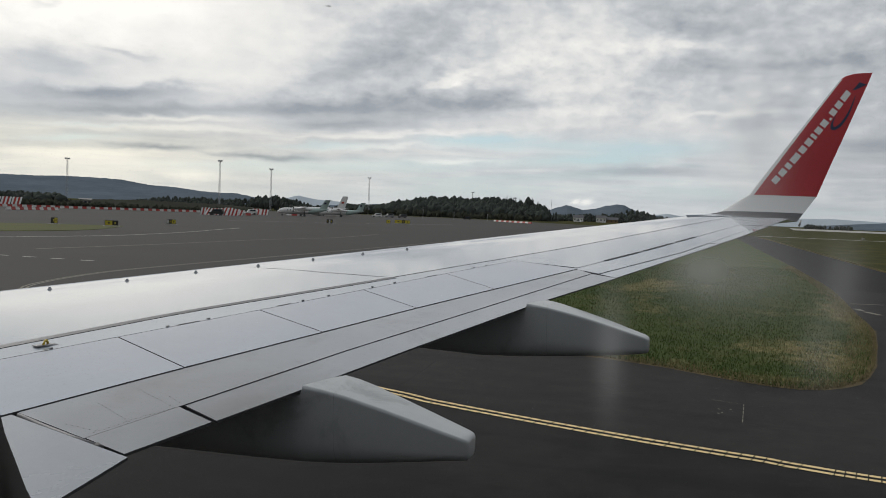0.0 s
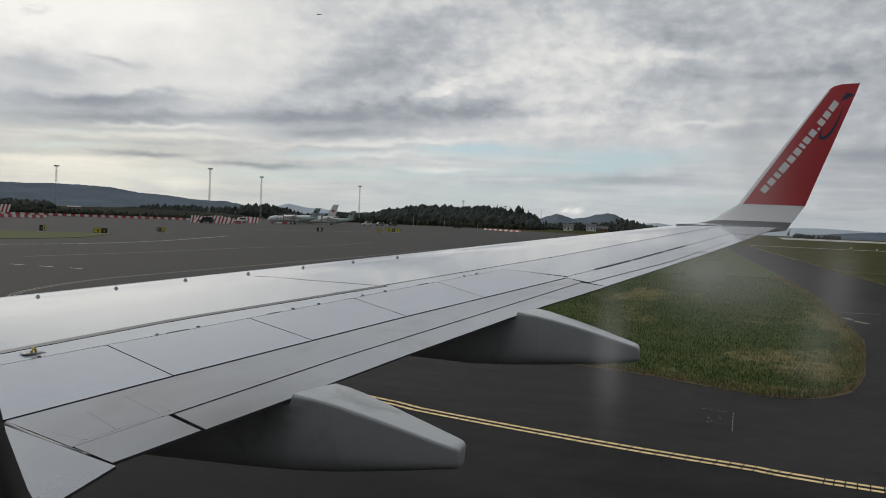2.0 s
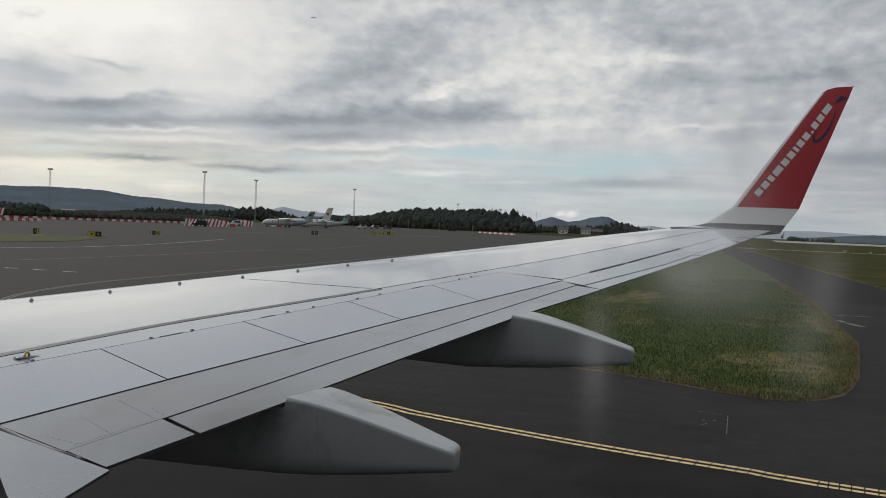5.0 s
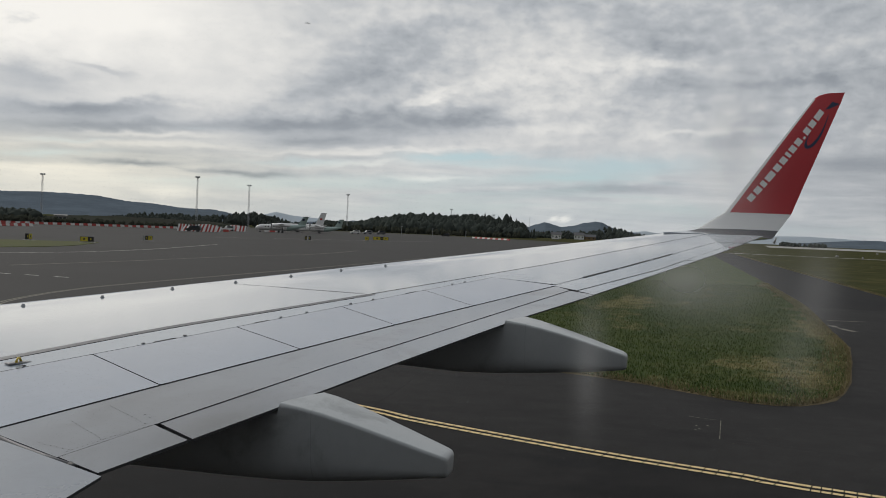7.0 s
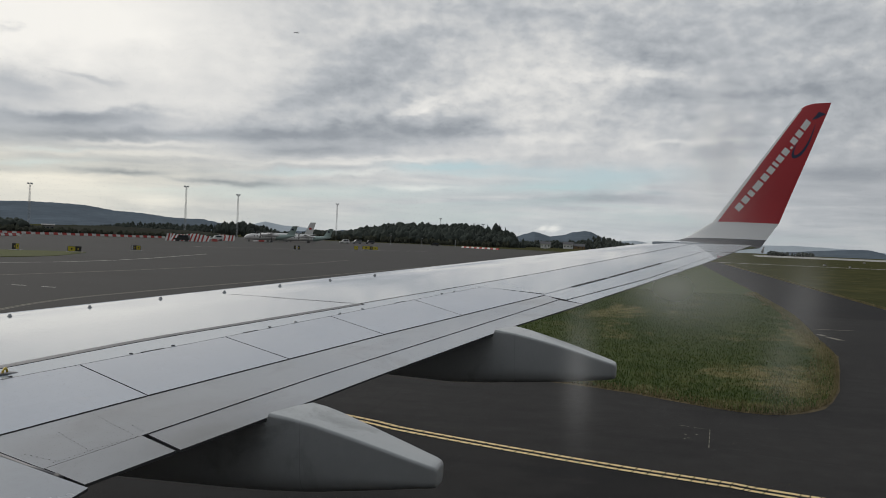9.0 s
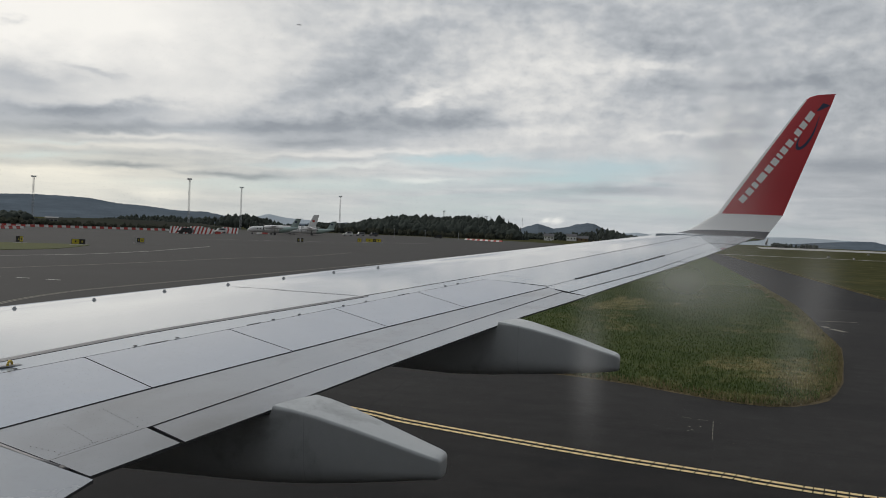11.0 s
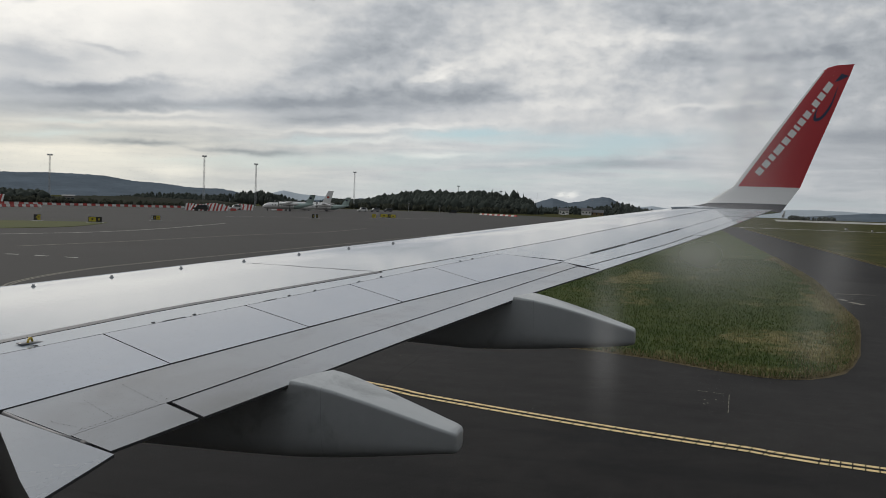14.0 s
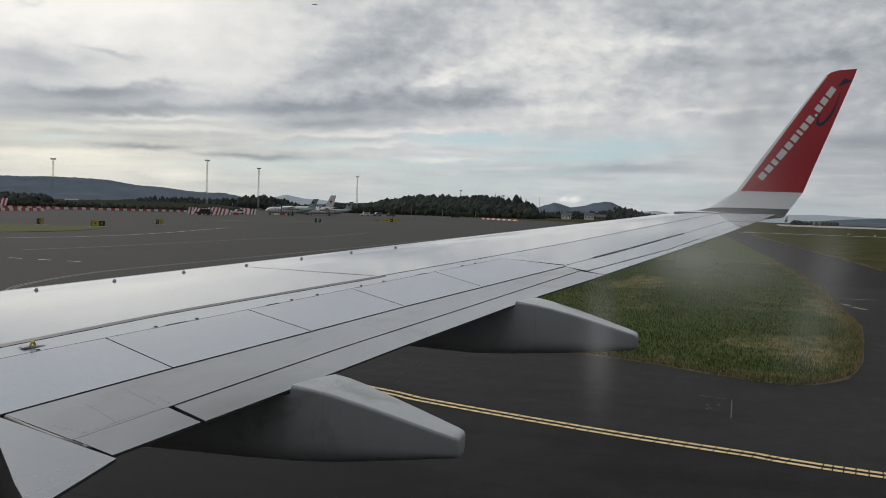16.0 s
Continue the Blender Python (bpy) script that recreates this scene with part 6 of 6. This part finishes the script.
def red_sign(at, rz):
    ob = empty("stop_sign_board", at, "red two-panel sign board on short legs in the grass", "sign", "", rz)
    T = pose(*at, 0, 0, rz)
    for s in (-1, 1):
        bm = bmesh.new()
        box(bm, (s * 0.48, 0, 0.75), (0.9, 0.14, 1.0), 0, 1.0, 0.01)
        bm.transform(T)
        part("red_panel", bm, M["bar_red"], ob)
        bm = bmesh.new()
        rod(bm, (s * 0.48, 0, 0), (s * 0.48, 0, 0.26), 0.05, n=6)
        bm.transform(T)
        part("leg", bm, M["galv"], ob)


red_sign((53.2, -26.4, -0.03), -75)


def drain_grate(x, y):
    """A rusty channel drain flush with the asphalt, of five bar grates."""
    ob = empty("channel_drain", (x, y, 0.003), "rusty iron channel drain set flush in the asphalt", "drain")
    bm = bmesh.new()
    box(bm, (x, y, 0.006), (0.62, 3.3, 0.008))
    part("frame", bm, M["rust"], ob)
    for k in range(5):
        bm = bmesh.new()
        for j in range(6):
            box(bm, (x - 0.22 + 0.088 * j, y - 1.28 + 0.64 * k, 0.015), (0.04, 0.58, 0.012))
        part("grate", bm, M["rust"], ob)


def manhole(x, y):
    bm = bmesh.new()
    rod(bm, (x, y, 0.0), (x, y, 0.012), 0.46, 0.45, 28)
    ob = tagged(part("manhole_cover", bm, M["rust"], None), "round rusty manhole cover in the asphalt shoulder", "manhole cover")
    bm = bmesh.new()
    rod(bm, (x, y, 0.012), (x, y, 0.018), 0.36, 0.35, 24)
    part("lid", bm, M["rust"], ob)


drain_grate(20.0, -48.6)
manhole(20.2, -75.0)


def ground_lamp(x, y):
    bm = bmesh.new()
    ring = lambda r, z: [Vector((x + r * math.cos(2 * math.pi * k / 20), y + r * math.sin(2 * math.pi * k / 20), z)) for k in range(20)]
    loft(bm, [ring(0.20, 0.0), ring(0.18, 0.018), ring(0.09, 0.024)])
    ob = tagged(part("inset_light", bm, M["galv"], None), "round steel light set into the taxiway line", "ground light", "inset taxiway lights")
    bm = bmesh.new()
    rod(bm, (x, y, 0.02), (x, y, 0.034), 0.06, n=10)
    part("lens", bm, M["glass_dark"], ob)


for x, y in ((22.0, 37.8), (15.6, 34.1), (9.2, 29.9), (3.6, 23.2)):
    ground_lamp(x, y)

# ---- buildings and vehicles far off


def terminal():
    o = Vector((322, 306, 0))
    ob = empty("terminal_building", o, "dark glazed terminal building with pale concrete towers", "building", "", 40)
    T = pose(*o, 0, 0, 40)

    def add(name, c, s, mat, parent=ob, lab=""):
        bm = bmesh.new()
        box(bm, c, s)
        bm.transform(T)
        return part(name, bm, mat, parent, lab)
    hall = add("hall", (-16, 0, 4.5), (34, 12, 9), M["build"])
    add("roof", (-16, 0, 9.3), (36, 14, 0.6), M["strip"])
    for k in range(8):
        add("window_band", (-31 + 4.2 * k, -6.05, 6.2), (3.8, 0.15, 2.6), M["glass_dark"], hall)
        add("window_band", (-31 + 4.2 * k, -6.05, 2.0), (3.8, 0.15, 2.6), M["glass_dark"], hall)
    add("tower", (3.0, 0, 5.6), (3.0, 8, 11.2), M["concrete"], ob, "pale concrete stair tower")
    add("tower", (11.0, 0, 5.6), (2.4, 8, 11.2), M["concrete"])
    add("core", (7.0, 0.5, 5.4), (5.2, 7, 10.8), M["build"])
    add("core", (15.5, 0.5, 5.4), (6.0, 7, 10.8), M["build"])


terminal()


def cottage(px, d, w, h, mat, label, rise=2.4):
    o = polar(bearing(px), d)
    ob = empty("house", o, label, "house", "houses by the hills", -bearing(px))
    T = pose(*o, 0, 0, -bearing(px))
    bm = bmesh.new()
    box(bm, (0, 0, h / 2), (w, 6, h))
    bm.transform(T)
    wl = part("wall", bm, mat, ob)
    bm = bmesh.new()
    loft(bm, [[Vector((x, -3.5, h)), Vector((x, 0, h + rise)), Vector((x, 3.5, h))] for x in (-w / 2 - 0.4, w / 2 + 0.4)])
    bm.transform(T)
    part("roof", bm, M["strip"], ob)
    for k in range(3):
        bm = bmesh.new()
        box(bm, (-w / 3 + w / 3 * k, -3.04, h * 0.55), (1.1, 0.1, 1.2))
        bm.transform(T)
        part("window", bm, M["glass_dark"], wl)


cottage(966, 822, 9, 3.5, M["white"], "white wooden house among dark trees")
cottage(1006, 824, 9, 4.0, M["white"], "white wooden house with a grey roof")
cottage(1024, 826, 12, 2.6, M["wall_ochre"], "long ochre building among dark trees")
cottage(84, 405, 4.6, 3.0, M["concrete"], "small grey hut with a dark roof on the bank", 0.5)


def service_vehicle(px, d, mat, label, L=4.6, h=1.9):
    o = polar(bearing(px), d)
    rz = -bearing(px) + rb.uniform(-20, 20)
    ob = empty("service_vehicle", o, label, "vehicle", "apron vehicles", rz)
    T = pose(*o, 0, 0, rz)
    bm = bmesh.new()
    prof = [(-L / 2, 0.45), (-L / 2, 0.95), (-L * 0.28, 1.05), (-L * 0.16, h), (L * 0.42, h), (L / 2, 1.0), (L / 2, 0.45)]
    loft(bm, [[Vector((x, y, z)) for x, z in prof] for y in (-0.9, 0.9)])
    bm.transform(T)
    part("body", bm, mat, ob)
    bm = bmesh.new()
    box(bm, (L * 0.12, -0.9, h - 0.42), (L * 0.46, 0.06, 0.5))
    bm.transform(T)
    part("side_window", bm, M["glass_dark"], ob)
    for sx in (-1, 1):
        for sy in (-1, 1):
            bm = bmesh.new()
            rod(bm, (sx * L * 0.3, sy * 0.8 - 0.1, 0.34), (sx * L * 0.3, sy * 0.8 + 0.1, 0.34), 0.34, n=12)
            bm.transform(T)
            part("wheel", bm, M["seal"], ob)


for px, d, m_, lab in ((322, 276, "black", "dark van between the striped boards"), (384, 330, "white", "white van by the parked aircraft"), (610, 420, "white", "white service van by the trees"), (632, 430, "galv", "grey baggage tractor by the trees"), (655, 440, "strip", "dark car by the trees"), (770, 470, "black", "dark truck at the apron edge"), (965, 640, "white", "white car beyond the apron")):
    service_vehicle(px, d, M[m_], lab)


def small_pole(px, d, h, label="thin pale pole with a lamp at the apron edge"):
    o = polar(bearing(px), d)
    ob = empty("lamp_post", o, label, "lamp post", "thin lamp posts")
    bm = bmesh.new()
    rod(bm, o, o + Vector((0, 0, h)), 0.14, 0.09, 6)
    part("pole", bm, M["galv"], ob)
    bm = bmesh.new()
    box(bm, o + Vector((0, 0, h)), (1.0, 0.5, 0.25))
    part("lamp_head", bm, M["galv"], ob)


for px, d, h in ((692, 430, 4.5), (747, 440, 4.0), (806, 460, 3.5), (908, 800, 14), (918, 780, 18), (1353, 900, 9), (1420, 950, 5)):
    small_pole(px, d, h)


def field_box(x, y, w, h):
    """A pale equipment box on a slab, out in the grass."""
    ob = empty("equipment_box", (x, y, -0.03), "small pale equipment box in the far grass", "equipment box", "boxes in the grass", 12)
    T = pose(x, y, -0.03, 0, 0, 12)
    for name, c, s, mat in (("slab", (0, 0, 0.05), (w + 0.5, w + 0.4, 0.1), M["build"]), ("case", (0, 0, 0.1 + h / 2), (w, w * 0.7, h), M["concrete"]), ("lid", (0, 0, 0.13 + h), (w + 0.08, w * 0.7 + 0.08, 0.06), M["galv"])):
        bm = bmesh.new()
        box(bm, c, s)
        bm.transform(T)
        part(name, bm, mat, ob)


for x, y, w, h in ((345.5, -63.5, 0.9, 0.45), (312.4, -65.9, 0.6, 0.5), (556.5, -118.6, 0.9, 0.8)):
    field_box(x, y, w, h)

# a far airliner in the sky
o = Vector((1.72, -8.53, 3.8)) + Vector((math.sin(radians(65.8)) * math.cos(radians(12.55)), math.cos(radians(65.8)) * math.cos(radians(12.55)), math.sin(radians(12.55)))) * 4400
far = empty("flying_airplane", o, "tiny dark airliner climbing far off in the sky", "airplane")
bm = bmesh.new()
rod(bm, o + Vector((-9, 9, -1)), o + Vector((9, -9, 1)), 1.6, 1.2, 8)
body = part("fuselage", bm, M["strip"], far)
bm = bmesh.new()
loft(bm, [[o + Vector((x, y, z)) for x, y, z in ((-10, -7, 1.5), (-8, -9, 1.5), (-9, -8, 1.9))], [o + Vector((x, y, z)) for x, y, z in ((-2, 4, 0), (3, -1, 0), (1, 1, 0.9))], [o + Vector((x, y, z)) for x, y, z in ((10, 7, 1.5), (8, 9, 1.5), (9, 8, 1.9))]])
part("wing", bm, M["strip"], far)
